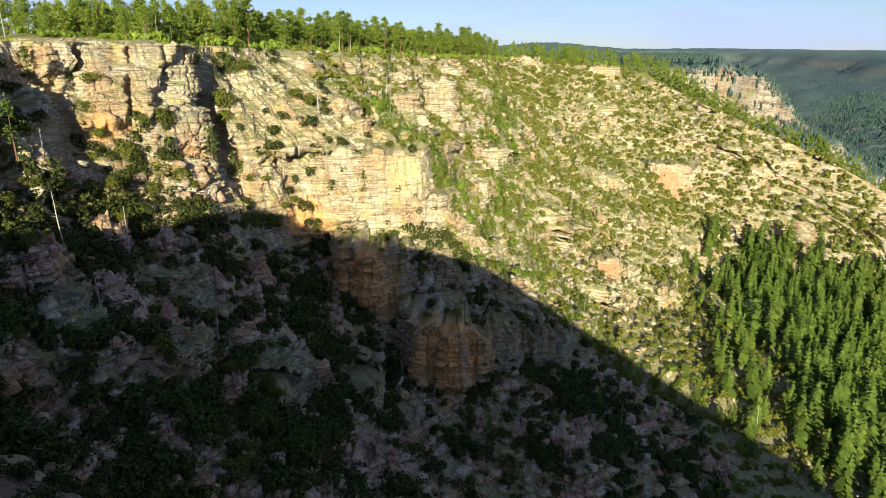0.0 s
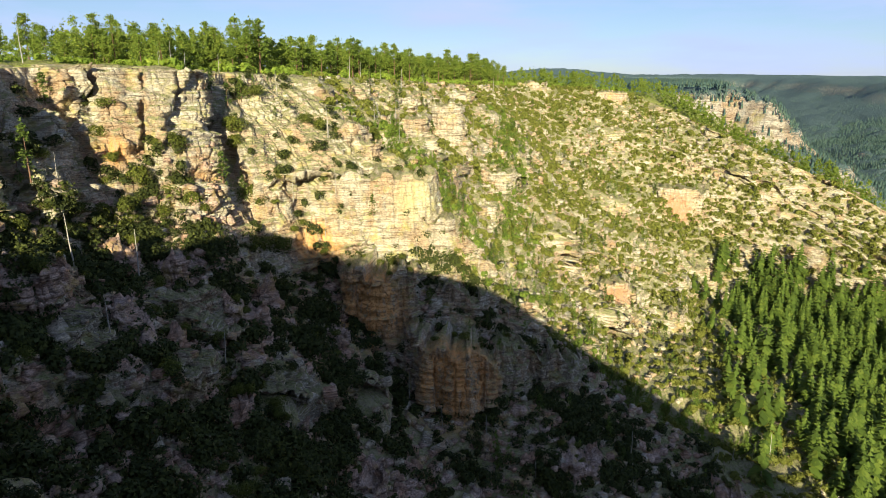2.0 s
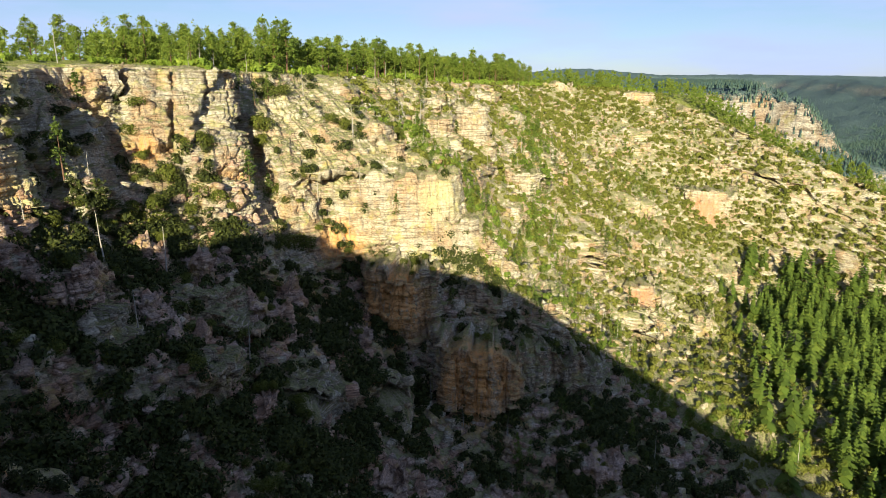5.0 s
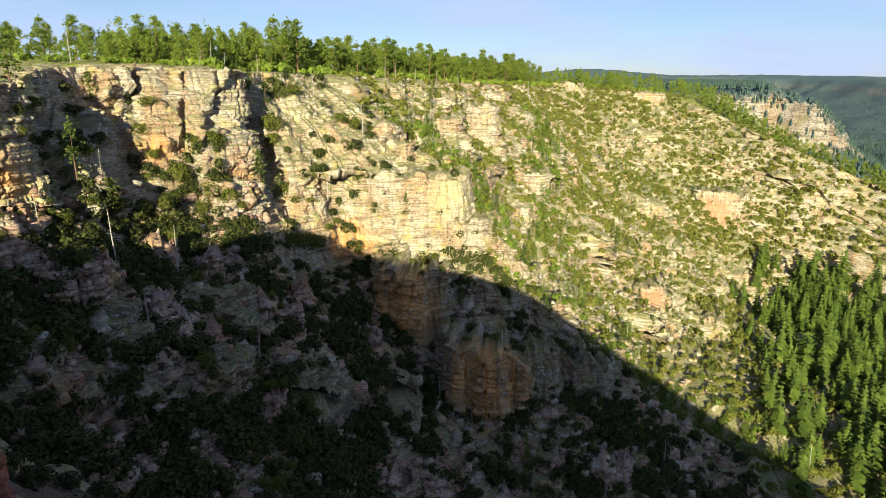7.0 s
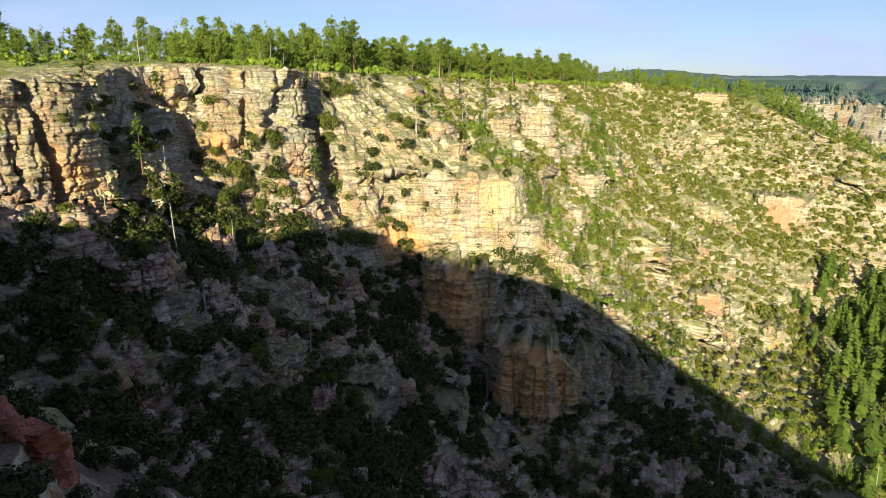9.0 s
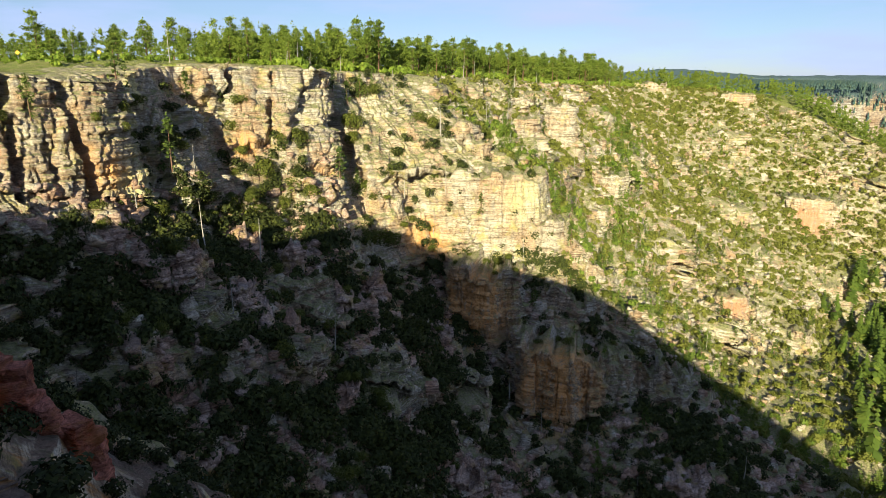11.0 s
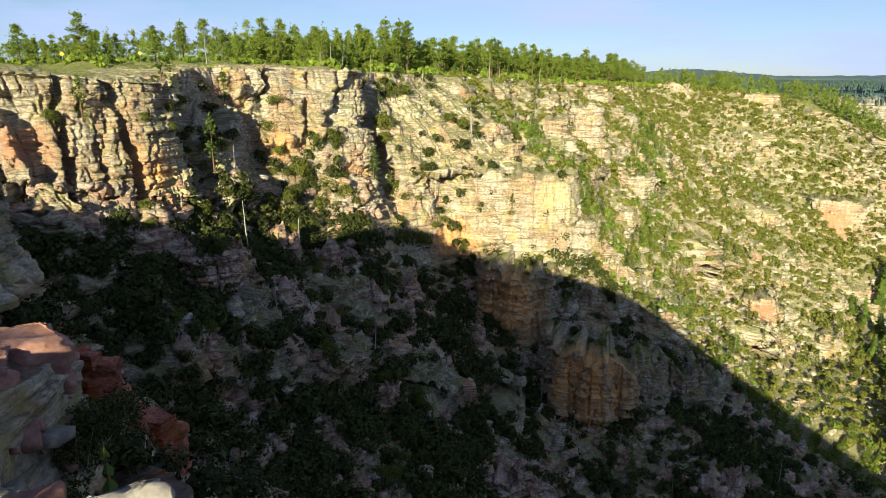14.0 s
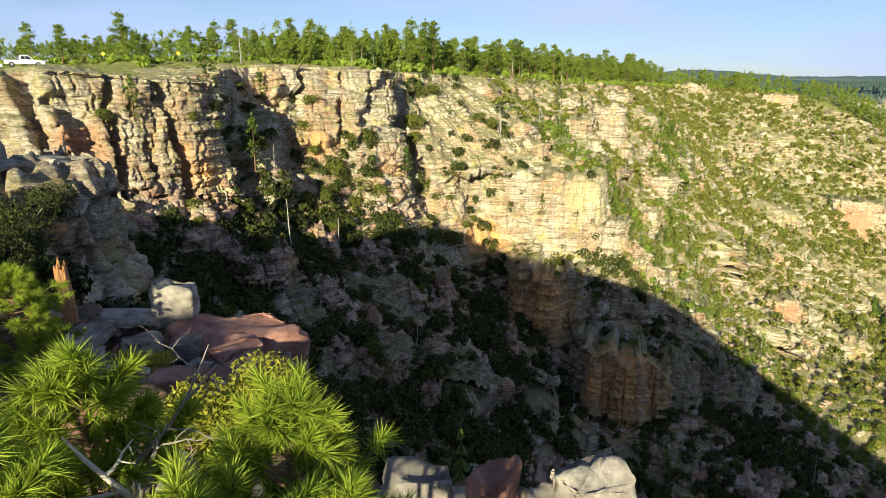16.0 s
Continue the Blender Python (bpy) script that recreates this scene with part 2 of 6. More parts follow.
def plain(name, colour, rough=0.6, metal=0.0, vary=0.25, scale=6.0, stretch=(1, 1, 1), bump=0.3):
    m, n, l, p = material(name)
    co = n.new("ShaderNodeTexCoord").outputs["Object"]
    f = noise_node(n, l, co, scale, 8, 0.65, stretch)
    r = ramp(n, [(0.3, tuple(c * (1 - vary) for c in colour)), (0.7, tuple(min(1, c * (1 + vary)) for c in colour))])
    l.new(f, r.inputs["Fac"])
    l.new(r.outputs["Color"], p.inputs["Base Color"])
    p.inputs["Roughness"].default_value, p.inputs["Metallic"].default_value = rough, metal
    if bump:
        b = n.new("ShaderNodeBump")
        b.inputs["Strength"].default_value, b.inputs["Distance"].default_value = bump, 0.03
        l.new(f, b.inputs["Height"])
        l.new(b.outputs["Normal"], p.inputs["Normal"])
    return m


ROCK = rock_material("canyon_rock")
NEAR_ROCK = rock_material("ledge_rock", red=0.8, scale=1.6, dirt=((0.24, 0.16, 0.12), (0.2, 0.15, 0.11), (0.12, 0.12, 0.06)))
# distance haze is put into this land's bluish tint and ground colours
HAZED_LAND = rock_material("far_wooded_land_with_haze", tint=(0.84, 0.84, 0.9), red=0.25, scale=0.25, dirt=((0.14, 0.2, 0.185), (0.12, 0.185, 0.17), (0.18, 0.23, 0.175)), level=(0.68, 0.84))
RIM_ROCK = rock_material("bare_rim_rock", red=0.5, scale=0.8, dirt=((0.44, 0.37, 0.24), (0.33, 0.31, 0.14), (0.21, 0.25, 0.08)))
MEADOW = rock_material("rim_meadow", red=0.2, dirt=((0.32, 0.3, 0.11), (0.25, 0.28, 0.06), (0.17, 0.22, 0.04)))
STONE = rock_material("loose_stone", soil=False, red=0.35)
MAUVE_STONE = rock_material("pinkish_talus_stone", tint=(1.0, 0.83, 0.86), soil=False, red=0.25)
RED_STONE = rock_material("red_stone", tint=(1.0, 0.45, 0.42), soil=False, red=0.9)
SHRUB = leaf_material("shrub_leaves", (0.075, 0.085, 0.016), (0.185, 0.195, 0.036), (0.32, 0.31, 0.065), 0.36)
# dark olive scrub leaves, darkened further so the colour carries shade
SHADED_SHRUB = leaf_material("scrub_leaves_with_shade", (0.01, 0.015, 0.004), (0.036, 0.046, 0.009), (0.1, 0.11, 0.02), 0.1)
MEADOW_LEAF = leaf_material("young_tree_leaves", (0.1, 0.16, 0.02), (0.22, 0.31, 0.04), (0.36, 0.4, 0.06))
PINE = leaf_material("pine_needles", (0.065, 0.1, 0.018), (0.18, 0.25, 0.037), (0.32, 0.35, 0.055))
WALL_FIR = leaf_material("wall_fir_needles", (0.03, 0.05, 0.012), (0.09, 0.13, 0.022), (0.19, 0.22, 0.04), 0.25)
FIR = leaf_material("fir_needles", (0.045, 0.078, 0.016), (0.15, 0.215, 0.036), (0.28, 0.32, 0.055))
BARK = plain("pine_bark", (0.16, 0.085, 0.05), 0.9, vary=0.5, scale=3, stretch=(4, 4, 1))
DEAD = plain("weathered_dead_wood", (0.38, 0.34, 0.29), 0.85, vary=0.3, scale=4, stretch=(6, 6, 1))


# ---- mesh helpers ----
def mesh_object(name, verts, faces, mat, parent=None, smooth_shade=False):
    """faces: an (n, 3) or (n, 4) array."""
    me = bpy.data.meshes.new(name)
    verts, faces = np.asarray(verts, np.float32), np.asarray(faces, np.int32)
    k = faces.shape[1]
    me.vertices.add(len(verts))
    me.vertices.foreach_set("co", verts.ravel())
    me.loops.add(faces.size)
    me.loops.foreach_set("vertex_index", faces.ravel())
    me.polygons.add(len(faces))
    me.polygons.foreach_set("loop_start", np.arange(0, faces.size, k, dtype=np.int32))
    if smooth_shade:
        me.polygons.foreach_set("use_smooth", np.ones(len(faces), bool))
    me.materials.append(mat)
    me.update(calc_edges=True)
    ob = new(name, me)
    if parent:
        ob.parent = parent
    return ob


def grid_faces(rows, cols):
    i = np.arange(rows * cols).reshape(rows, cols)
    return np.stack([i[:-1, :-1], i[1:, :-1], i[1:, 1:], i[:-1, 1:]], -1).reshape(-1, 4)


# ---- canyon: contour lines from the near rim round the head to the far spur ----
RIM = [(140, -60, -78), (45, -36, -22), (12, -9, -7), (-9.8, 4.5, -4.25), (-13.4, 5.4, -4.75), (-16.6, 8.2, -4.9), (-19.2, 13.2, -5.4), (-27, 12, -4.4), (-39.5, 26, -4), (-58, 28, -7.5), (-98, 50, -3),
       (-84, 71, 2.5), (-72.5, 88, 1), (-77.5, 106, 3), (-76, 126, 4), (-58, 145, 3.5), (-62, 160, 3), (-56, 170, 3), (-50, 190, 2.5),
       (-42, 225, 2), (-28, 252, 1), (0, 292, -1), (38, 372, -3), (111, 412, -8), (158, 335, -33), (200, 280, -58), (250, 245, -100)]
FOOT = [(150, -20, -90), (65, -20, -68), (22, 4, -42), (-7, 8, -14), (-12, 9, -14), (-15.5, 11, -14), (-17.5, 15.5, -13), (-26, 16, -14), (-38, 29, -14), (-55, 36, -13), (-88, 56, -12),
        (-76, 67, -13), (-69, 81, -17), (-66.5, 97, -20), (-61, 115, -24), (-51, 127, -24), (-47, 136, -25), (-36, 149, -20), (-7, 161, -26),
        (-1, 176, -29), (6, 226, -31), (25, 246, -38), (60, 322, -38), (113, 350, -36), (156, 312, -52), (197, 262, -76), (236, 234, -110)]
BENCH = [(165, 30, -104), (90, 15, -88), (40, 35, -68), (5, 35, -50), (0, 33, -45), (-6, 31, -40), (-12, 30, -35), (-20, 33, -33), (-31, 39, -31), (-47, 43, -25), (-76, 59, -21),
         (-68, 70, -22), (-58, 82, -28), (-56, 95, -31), (-46, 106, -36), (-41, 115, -39), (-40, 131, -42), (-30.5, 145, -42), (-2.5, 154.5, -43),
         (14, 153, -56), (14, 184, -58), (45, 229, -64), (80, 272, -68), (114, 316, -62), (152, 288, -78), (192, 250, -95), (234, 230, -115)]
FALL = [(190, 90, -117), (110, 70, -103), (50, 60, -87), (15, 55, -72), (9, 53, -66), (3, 50, -61), (-2, 48, -56), (-12, 47, -50), (-19, 48, -46), (-39, 49, -36), (-62, 58, -32),
        (-54, 66, -33), (-42, 80, -41), (-37, 87, -45), (-27, 97, -54), (-22, 106, -59), (-18, 118, -62), (-13, 133, -65), (9, 130, -66),
        (36, 159, -71), (47, 180, -84), (60, 213, -88), (95, 228, -94), (113, 268, -92), (156, 252, -100), (195, 238, -108), (232, 226, -120)]
BED = [(225, 165, -129), (130, 112, -115), (60, 85, -102), (25, 75, -88), (19, 72, -84), (13, 68, -80), (8, 64, -76), (-2, 60, -69), (-10, 57, -62), (-30, 53, -48), (-46, 57, -42),
       (-43, 58, -43), (-25, 62, -58), (-12, 70, -70), (0, 80, -80), (8, 85, -85), (16, 88, -88), (24, 91, -91), (38, 95, -95),
       (50, 100, -99), (66, 104, -103), (84, 108, -107), (110, 116, -112), (136, 126, -117), (168, 142, -122), (196, 156, -126), (224, 174, -129)]
COLS = [14, 14, 24, 30, 24, 30, 50, 50, 60, 36, 50, 120, 130, 110, 90, 100, 70, 70, 70, 60, 70, 80, 90, 60, 40, 20]
starts = np.concatenate([[0], np.cumsum(COLS)])
LEVEL_ROWS = [120, 80, 104, 20]


def catmull(points, counts):
    p = np.asarray(points, float)
    p = np.vstack([2 * p[0] - p[1], p, 2 * p[-1] - p[-2]])
    out = []
    for k, c in enumerate(counts):
        a, b, d, e = p[k], p[k + 1], p[k + 2], p[k + 3]
        t = np.linspace(0, 1, c, endpoint=False)[:, None]
        m1, m2 = (d - a) * 0.4, (e - b) * 0.4
        out.append((2 * t ** 3 - 3 * t ** 2 + 1) * b + (t ** 3 - 2 * t ** 2 + t) * m1 + (3 * t ** 2 - 2 * t ** 3) * d + (t ** 3 - t ** 2) * m2)
    out.append(p[-2][None])
    return np.vstack(out)


lines = [catmull(c, COLS) for c in (RIM, FOOT, BENCH, FALL, BED)]
NU = len(lines[0])
along = np.concatenate([[0], np.cumsum(np.linalg.norm(np.diff(lines[1], axis=0), axis=1))])


knot = np.interp(np.arange(NU), starts, np.arange(len(starts)))
modelled = smooth(10.8, 11.2, knot) * (1 - smooth(16.2, 16.8, knot))


def canyon_sheet():
    """Rows of points from the rim down to the stream bed, stepped into ledges and blocks."""
    rows = []
    for k, cnt in enumerate(LEVEL_ROWS):
        a, b = lines[k], lines[k + 1]
        drop = np.abs(a[:, 2] - b[:, 2])
        run = np.linalg.norm(a[:, :2] - b[:, :2], axis=1)
        steep = smooth(0.45, 1.6, drop / (run + 1e-6)) * (1 - 0.85 * modelled * (k < 2))
        for i in range(cnt):
            t = i / cnt
            z = a[:, 2] + (b[:, 2] - a[:, 2]) * t
            step = 5.5 + 2.5 * vnoise(along / 25, z * 0 + k, 0, 40)
            q = (a[:, 2] - z) / step + 1.3 * vnoise(along / 18, z / 25, 0, 41)
            q0 = (a[:, 2] - a[:, 2]) / step + 1.3 * vnoise(along / 18, a[:, 2] / 25, 0, 41)
            f = q - np.floor(q)
            stair = (np.floor(q) + smooth(0.62, 1.0, f) - f) * step / (drop + 1e-6)
            keep = smooth(0, 0.06, t) * smooth(0, 0.06, 1 - t)
            th = np.clip(t + stair * keep * (0.05 + (0.15 + 0.5 * smooth(-0.2, 0.5, vnoise(along / 40, 0 * along + k, 3, 43))) * steep), 0, 1)
            xy = a[:, :2] + (b[:, :2] - a[:, :2]) * th[:, None]
            rows.append(np.column_stack([xy, z]))
    rows.append(lines[4])
    return np.stack(rows)


sheet = canyon_sheet()
NV = len(sheet)


def sheet_normals(s):
    du, dv = np.gradient(s, axis=1), np.gradient(s, axis=0)
    n = np.cross(du, dv)
    n /= np.linalg.norm(n, axis=2, keepdims=True) + 1e-9
    return n * np.where(n[..., 2:3] < 0, -1, 1)


def blur(a, times):
    for _ in range(times):
        a = (a + np.roll(a, 1, 0) + np.roll(a, -1, 0) + np.roll(a, 1, 1) + np.roll(a, -1, 1)) / 5
    return a


# crags with an upright face: x, y, top, foot, half width
CRAGS = [(111, 330, -56, -74, 13), (45, 229, -54, -66, 9),
         (-1, 262, -11, -23, 6), (-40, 85, -37, -45, 6), (-58, 84, -24, -31, 6), (-45, 103, -34, -45, 7), (-28, 96, -46, -57, 7), (-52, 80, -29, -36, 5), (-15, 115, -56, -67, 8),
         (-1, 241, -9, -21, 5), (-17, 207, -10, -18, 4.5), (-12, 197, -18, -25, 4), (17, 238, -29, -38, 6), (88, 228, -84, -92, 6), (30, 268, -26, -34, 6), (10, 225, -27, -33, 4),
         (25, 246, -33, -43, 8), (75, 290, -48, -60, 9), (60, 215, -78, -92, 9), (14, 184, -54, -66, 7)]
# smaller outcrops over the sunny slope
dice = random.Random(21)
for _ in range(46):
    u, v = dice.randrange(int(starts[18]) + 20, int(starts[24])), dice.randrange(8, sum(LEVEL_ROWS[:3]) - 8)
    x, y, z = sheet[v, u]
    tall = dice.uniform(5, 11)
    CRAGS.append((x, y, z + tall * 0.5, z - tall * 0.5, dice.uniform(3.5, 8)))
base_n = blur(sheet_normals(sheet), 6)
lean_out = np.clip(base_n[..., 2] / (np.hypot(base_n[..., 0], base_n[..., 1]) + 1e-3), 0, 1.6)
side = base_n[..., :2] / (np.hypot(base_n[..., 0], base_n[..., 1])[..., None] + 1e-6)
crag_face = np.zeros(sheet.shape[:2])
for cx, cy, top, foot, half in CRAGS:
    wig = 1.5 * vnoise(sheet[..., 0] / 4, sheet[..., 1] / 4, 0, 77)
    r2 = np.hypot(sheet[..., 0] - cx, sheet[..., 1] - cy)
    w = (1 - smooth(half * 0.75, half * 1.15, r2 + wig)) * smooth(foot - 0.4, foot + 0.4, sheet[..., 2]) * (1 - smooth(top - 0.3, top + 0.9, sheet[..., 2] + 0.4 * wig))
    reach = np.clip((sheet[..., 2] - foot) * lean_out * 0.8, 0, 9.0 if half > 8.5 else 4.5)
    crag_face = np.maximum(crag_face, w)
    sheet[..., :2] += side * (w * reach)[..., None]
# ravine behind the spine that runs down from the bare face, and the spine's crest
RAVINE = [(-22, 184), (-9, 173), (2, 166), (10, 161), (21, 159), (39, 162), (63, 170), (84, 160)]
SPINE = [(-14, 167), (-6, 159), (2, 152.5), (14, 149), (33, 151), (58, 158), (69, 147)]


def plan_distance(x, y, pts):
    best = np.full(x.shape, 1e9)
    for (ax, ay), (bx, by) in zip(pts[:-1], pts[1:]):
        dx, dy = bx - ax, by - ay
        t = np.clip(((x - ax) * dx + (y - ay) * dy) / (dx * dx + dy * dy), 0, 1)
        best = np.minimum(best, np.hypot(x - ax - t * dx, y - ay - t * dy))
    return best


sway = 1.6 * vnoise(sheet[..., 0] / 9, sheet[..., 1] / 9, sheet[..., 2] / 9, 78)
trough = np.exp(-(np.maximum(plan_distance(sheet[..., 0], sheet[..., 1], RAVINE) + sway, 0) / 5.0) ** 2)
crest = np.exp(-(np.maximum(plan_distance(sheet[..., 0], sheet[..., 1], SPINE) + sway, 0) / 4.0) ** 2)
level_fade = smooth(20, 60, np.arange(NV))[:, None]
sheet[..., 2] += level_fade * (2.0 * crest * (1 - trough) - 7.5 * trough)
nrm = sheet_normals(sheet)
nrm = blur(nrm, 12)
nrm /= np.linalg.norm(nrm, axis=2, keepdims=True)
X, Y, Z = sheet[..., 0], sheet[..., 1], sheet[..., 2]
S = np.broadcast_to(along, X.shape)
cliff = smooth(0.25, 0.7, 1 - nrm[..., 2])
bare_face = smooth(starts[15], starts[16], np.arange(NU)) * (1 - smooth(starts[18] - 20, starts[19] - 20, np.arange(NU)))
bare_face = bare_face[None, :] * (1 - smooth(LEVEL_ROWS[0] + LEVEL_ROWS[1] - 10, LEVEL_ROWS[0] + LEVEL_ROWS[1] + 20, np.arange(NV)))[:, None]
cliff = np.maximum(cliff, 0.8 * crag_face)
upright = cliff
cliff = np.maximum(cliff, 0.85 * bare_face)
rough_ground = smooth(-0.15, 0.45, fbm(X / 14, Y / 14, Z / 14, 4, 60))
rocky = np.maximum(cliff, 0.32 * rough_ground)
edge_keep = smooth(0, 6, np.arange(NV))[:, None]
b1, bed1, e1, _, _ = blocks(S, Z, 4.2, 6.5, 100)
b2, bed2, e2, _, _ = blocks(S, Z, 1.5, 2.6, 200)
b3, bed3, e3, _, _ = blocks(S, Z, 0.7, 1.1, 300)
butt = fbm(S / 16, Z / 60, 0.5, 3, 70)
crag = 1 - np.abs(fbm(S / 9, Z / 28, 1.5, 3, 71))
slot = 1 - smooth(0.0, 0.09, np.abs(vnoise(S / 13 + 0.3 * vnoise(S / 6, Z / 7, 0, 72), Z / 45, 4.5, 73)))
slot = slot + 0.7 * (1 - smooth(0.0, 0.08, np.abs(vnoise(S / 5.5, Z / 16, 7.5, 74))))
# the named parts of the near wall, along the wall and in height:
# buttresses, towers and recesses (s at the top from, to; at the foot from, to; top, foot, out)
PANELS = [(301.0, 320.5, 301.0, 326.5, 6, -20, 1.6), (322.0, 353.5, 328.5, 352.0, 9, -17, -2.7), (334.0, 338.5, 333.5, 339.2, -9.5, -21, 4.4), (344.0, 347.5, 343.5, 347.5, -4, -10, 3.4),
          (328.5, 332.5, 328.0, 333.0, 9, -4, 2.8), (349.0, 355.0, 350.0, 355.0, 9, -2, 4.8), (355.8, 370.5, 354.0, 361.0, 9, -12.6, 3.0), (361.0, 372.0, 361.0, 374.5, -10, -17, 2.4),
          (362.0, 372.5, 362.0, 374.5, -19.5, -26, 1.8), (398.0, 429.0, 399.0, 430.0, -23, -33, 1.2), (402.0, 418.0, 403.0, 417.0, -9, -17, 1.6)]
# clefts and cracks (s and height of each end, half width, depth)
CLEFTS = [(307.8, 3, 307.2, -8, 0.5, 3.2), (307.2, -8, 306.4, -18, 0.6, 3.6), (312.4, 2, 314.4, -7.6, 0.55, 3.0), (314.4, -7.6, 318.0, -19, 0.75, 4.2), (310.8, -8, 311.6, -14, 0.35, 1.5),
          (302.3, -1.7, 306.3, -1.7, 0.9, 2.4), (303.2, -4, 303.6, -11, 1.5, 2.6), (355.5, 5, 355.2, -2.5, 0.38, 3.4), (361.9, 5, 361.4, -1, 0.42, 2.2), (360.9, -3.5, 359.2, -12, 0.45, 2.6),
          (365.5, 4, 366.0, -2, 0.35, 1.6), (371.5, 6, 378.5, -9, 1.7, 4.0), (378.5, -9, 382.5, -28, 2.4, 4.5), (300.0, 4, 299.2, -14, 0.6, 3.0)]
jag = 0.55 * fbm(S / 1.6, Z / 1.1, 0, 2, 75) + 0.35 * b2
named = np.zeros_like(S)
for s0, s1, s2, s3, top, foot, out in PANELS:
    t = np.clip((top - Z) / (top - foot), 0, 1)
    inside = np.minimum(np.minimum(S - (s0 + (s2 - s0) * t), (s1 + (s3 - s1) * t) - S), np.minimum(top - Z, Z - foot)) + jag
    named = named + out * smooth(-0.35, 0.35, inside)
for s0, z0, s1, z1, half, deep in CLEFTS:
    t = np.clip(((S - s0) * (s1 - s0) + (Z - z0) * (z1 - z0)) / ((s1 - s0) ** 2 + (z1 - z0) ** 2), 0, 1)
    off = np.hypot(S - s0 - t * (s1 - s0), Z - z0 - t * (z1 - z0)) + 0.6 * jag
    named = named - deep * (1 - smooth(half * 0.55, half * 1.45, off))
calm = 1 - 0.72 * modelled
columns = bedded(S, Z)
ashlar = np.maximum(upright * np.maximum(modelled, 0.55), 0.95 * crag_face)
ashlar = np.maximum(ashlar, 0.5 * bare_face)
push = cliff * (1 - 0.35 * bare_face) * (1 - 0.6 * crag_face) * calm * (3.0 * butt + 2.0 * (crag - 0.75) - 2.4 * slot)
push = push + (1 - ashlar) * (np.where(cliff > 0.3, 0.55, 1.0) * rocky * (1 - 0.4 * bare_face) * (1.1 * b1 + 0.6 * b2 + 0.2 * b3) + upright * (0.5 * bed1 + 0.55 * bed2 + 0.3 * bed3))
push = push + ashlar * columns + (1 - cliff) * rough_ground * 1.1 * np.abs(fbm(X / 5, Y / 5, Z / 5, 3, 83))
push = push - (1 - ashlar) * rocky * (0.8 * (1 - smooth(0.05, 0.3, e1)) + 0.35 * (1 - smooth(0.03, 0.2, e2)))
push = push + named * smooth(0.0, 0.25, cliff + 0.3)
push = push + (0.28 - 0.17 * ashlar) * fbm(X / 2.2, Y / 2.2, Z / 2.2, 3, 80) + (1 - cliff) * 1.4 * fbm(X / 11, Y / 11, 0, 3, 81)
way = nrm.copy()
way[..., 2] *= 1 - 0.6 * cliff
way /= np.linalg.norm(way, axis=2, keepdims=True)
push = push * (1 - 0.92 * (np.arange(NU) < sum(COLS[:5]))) * (1 - 0.72 * (np.arange(NU) >= sum(COLS[:5])) * (np.arange(NU) < sum(COLS[:7])))
push[:, sum(COLS[:7]):sum(COLS[:8])] *= 0.22
push[:, sum(COLS[:8]):sum(COLS[:9])] *= 0.5
shove = way * push[..., None]
shove[..., 2] *= edge_keep
sheet = sheet + shove

# plateau behind the rim, in rows that run back from it
BACK = [0.0, 0.4, 0.8, 1.3, 1.9, 2.6, 3.4, 4.3, 5.3, 6.5, 8, 10, 13, 17, 22, 28, 36, 46, 60, 80, 110, 150, 220, 330, 500]
spur = smooth(118, 150, lines[0][:, 0]) * (lines[0][:, 1] > 100)
near_side = (np.arange(NU) < sum(COLS[:9])) * 1.0
for _ in range(40):
    near_side[1:-1] = (near_side[:-2] + near_side[1:-1] + near_side[2:]) / 3


def eased(line, reach):
    """The rim line with bends shorter than the reach smoothed away."""
    s = np.concatenate([[0], np.cumsum(np.linalg.norm(np.diff(line[:, :2], axis=0), axis=1))])
    even = np.arange(0, s[-1], 1.0)
    q = np.column_stack([np.interp(even, s, line[:, k]) for k in range(3)])
    w = int(max(reach, 1))
    ker = np.hanning(2 * w + 3)[1:-1]
    ker /= ker.sum()
    pad = np.vstack([np.repeat(q[:1], w, 0), q, np.repeat(q[-1:], w, 0)])
    q = np.column_stack([np.convolve(pad[:, k], ker, "valid") for k in range(3)])
    t = np.gradient(q[:, :2], axis=0)
    t /= np.linalg.norm(t, axis=1, keepdims=True)
    return np.column_stack([np.interp(s, even, q[:, k]) for k in range(3)]), np.column_stack([np.interp(s, even, t[:, k]) for k in range(2)])


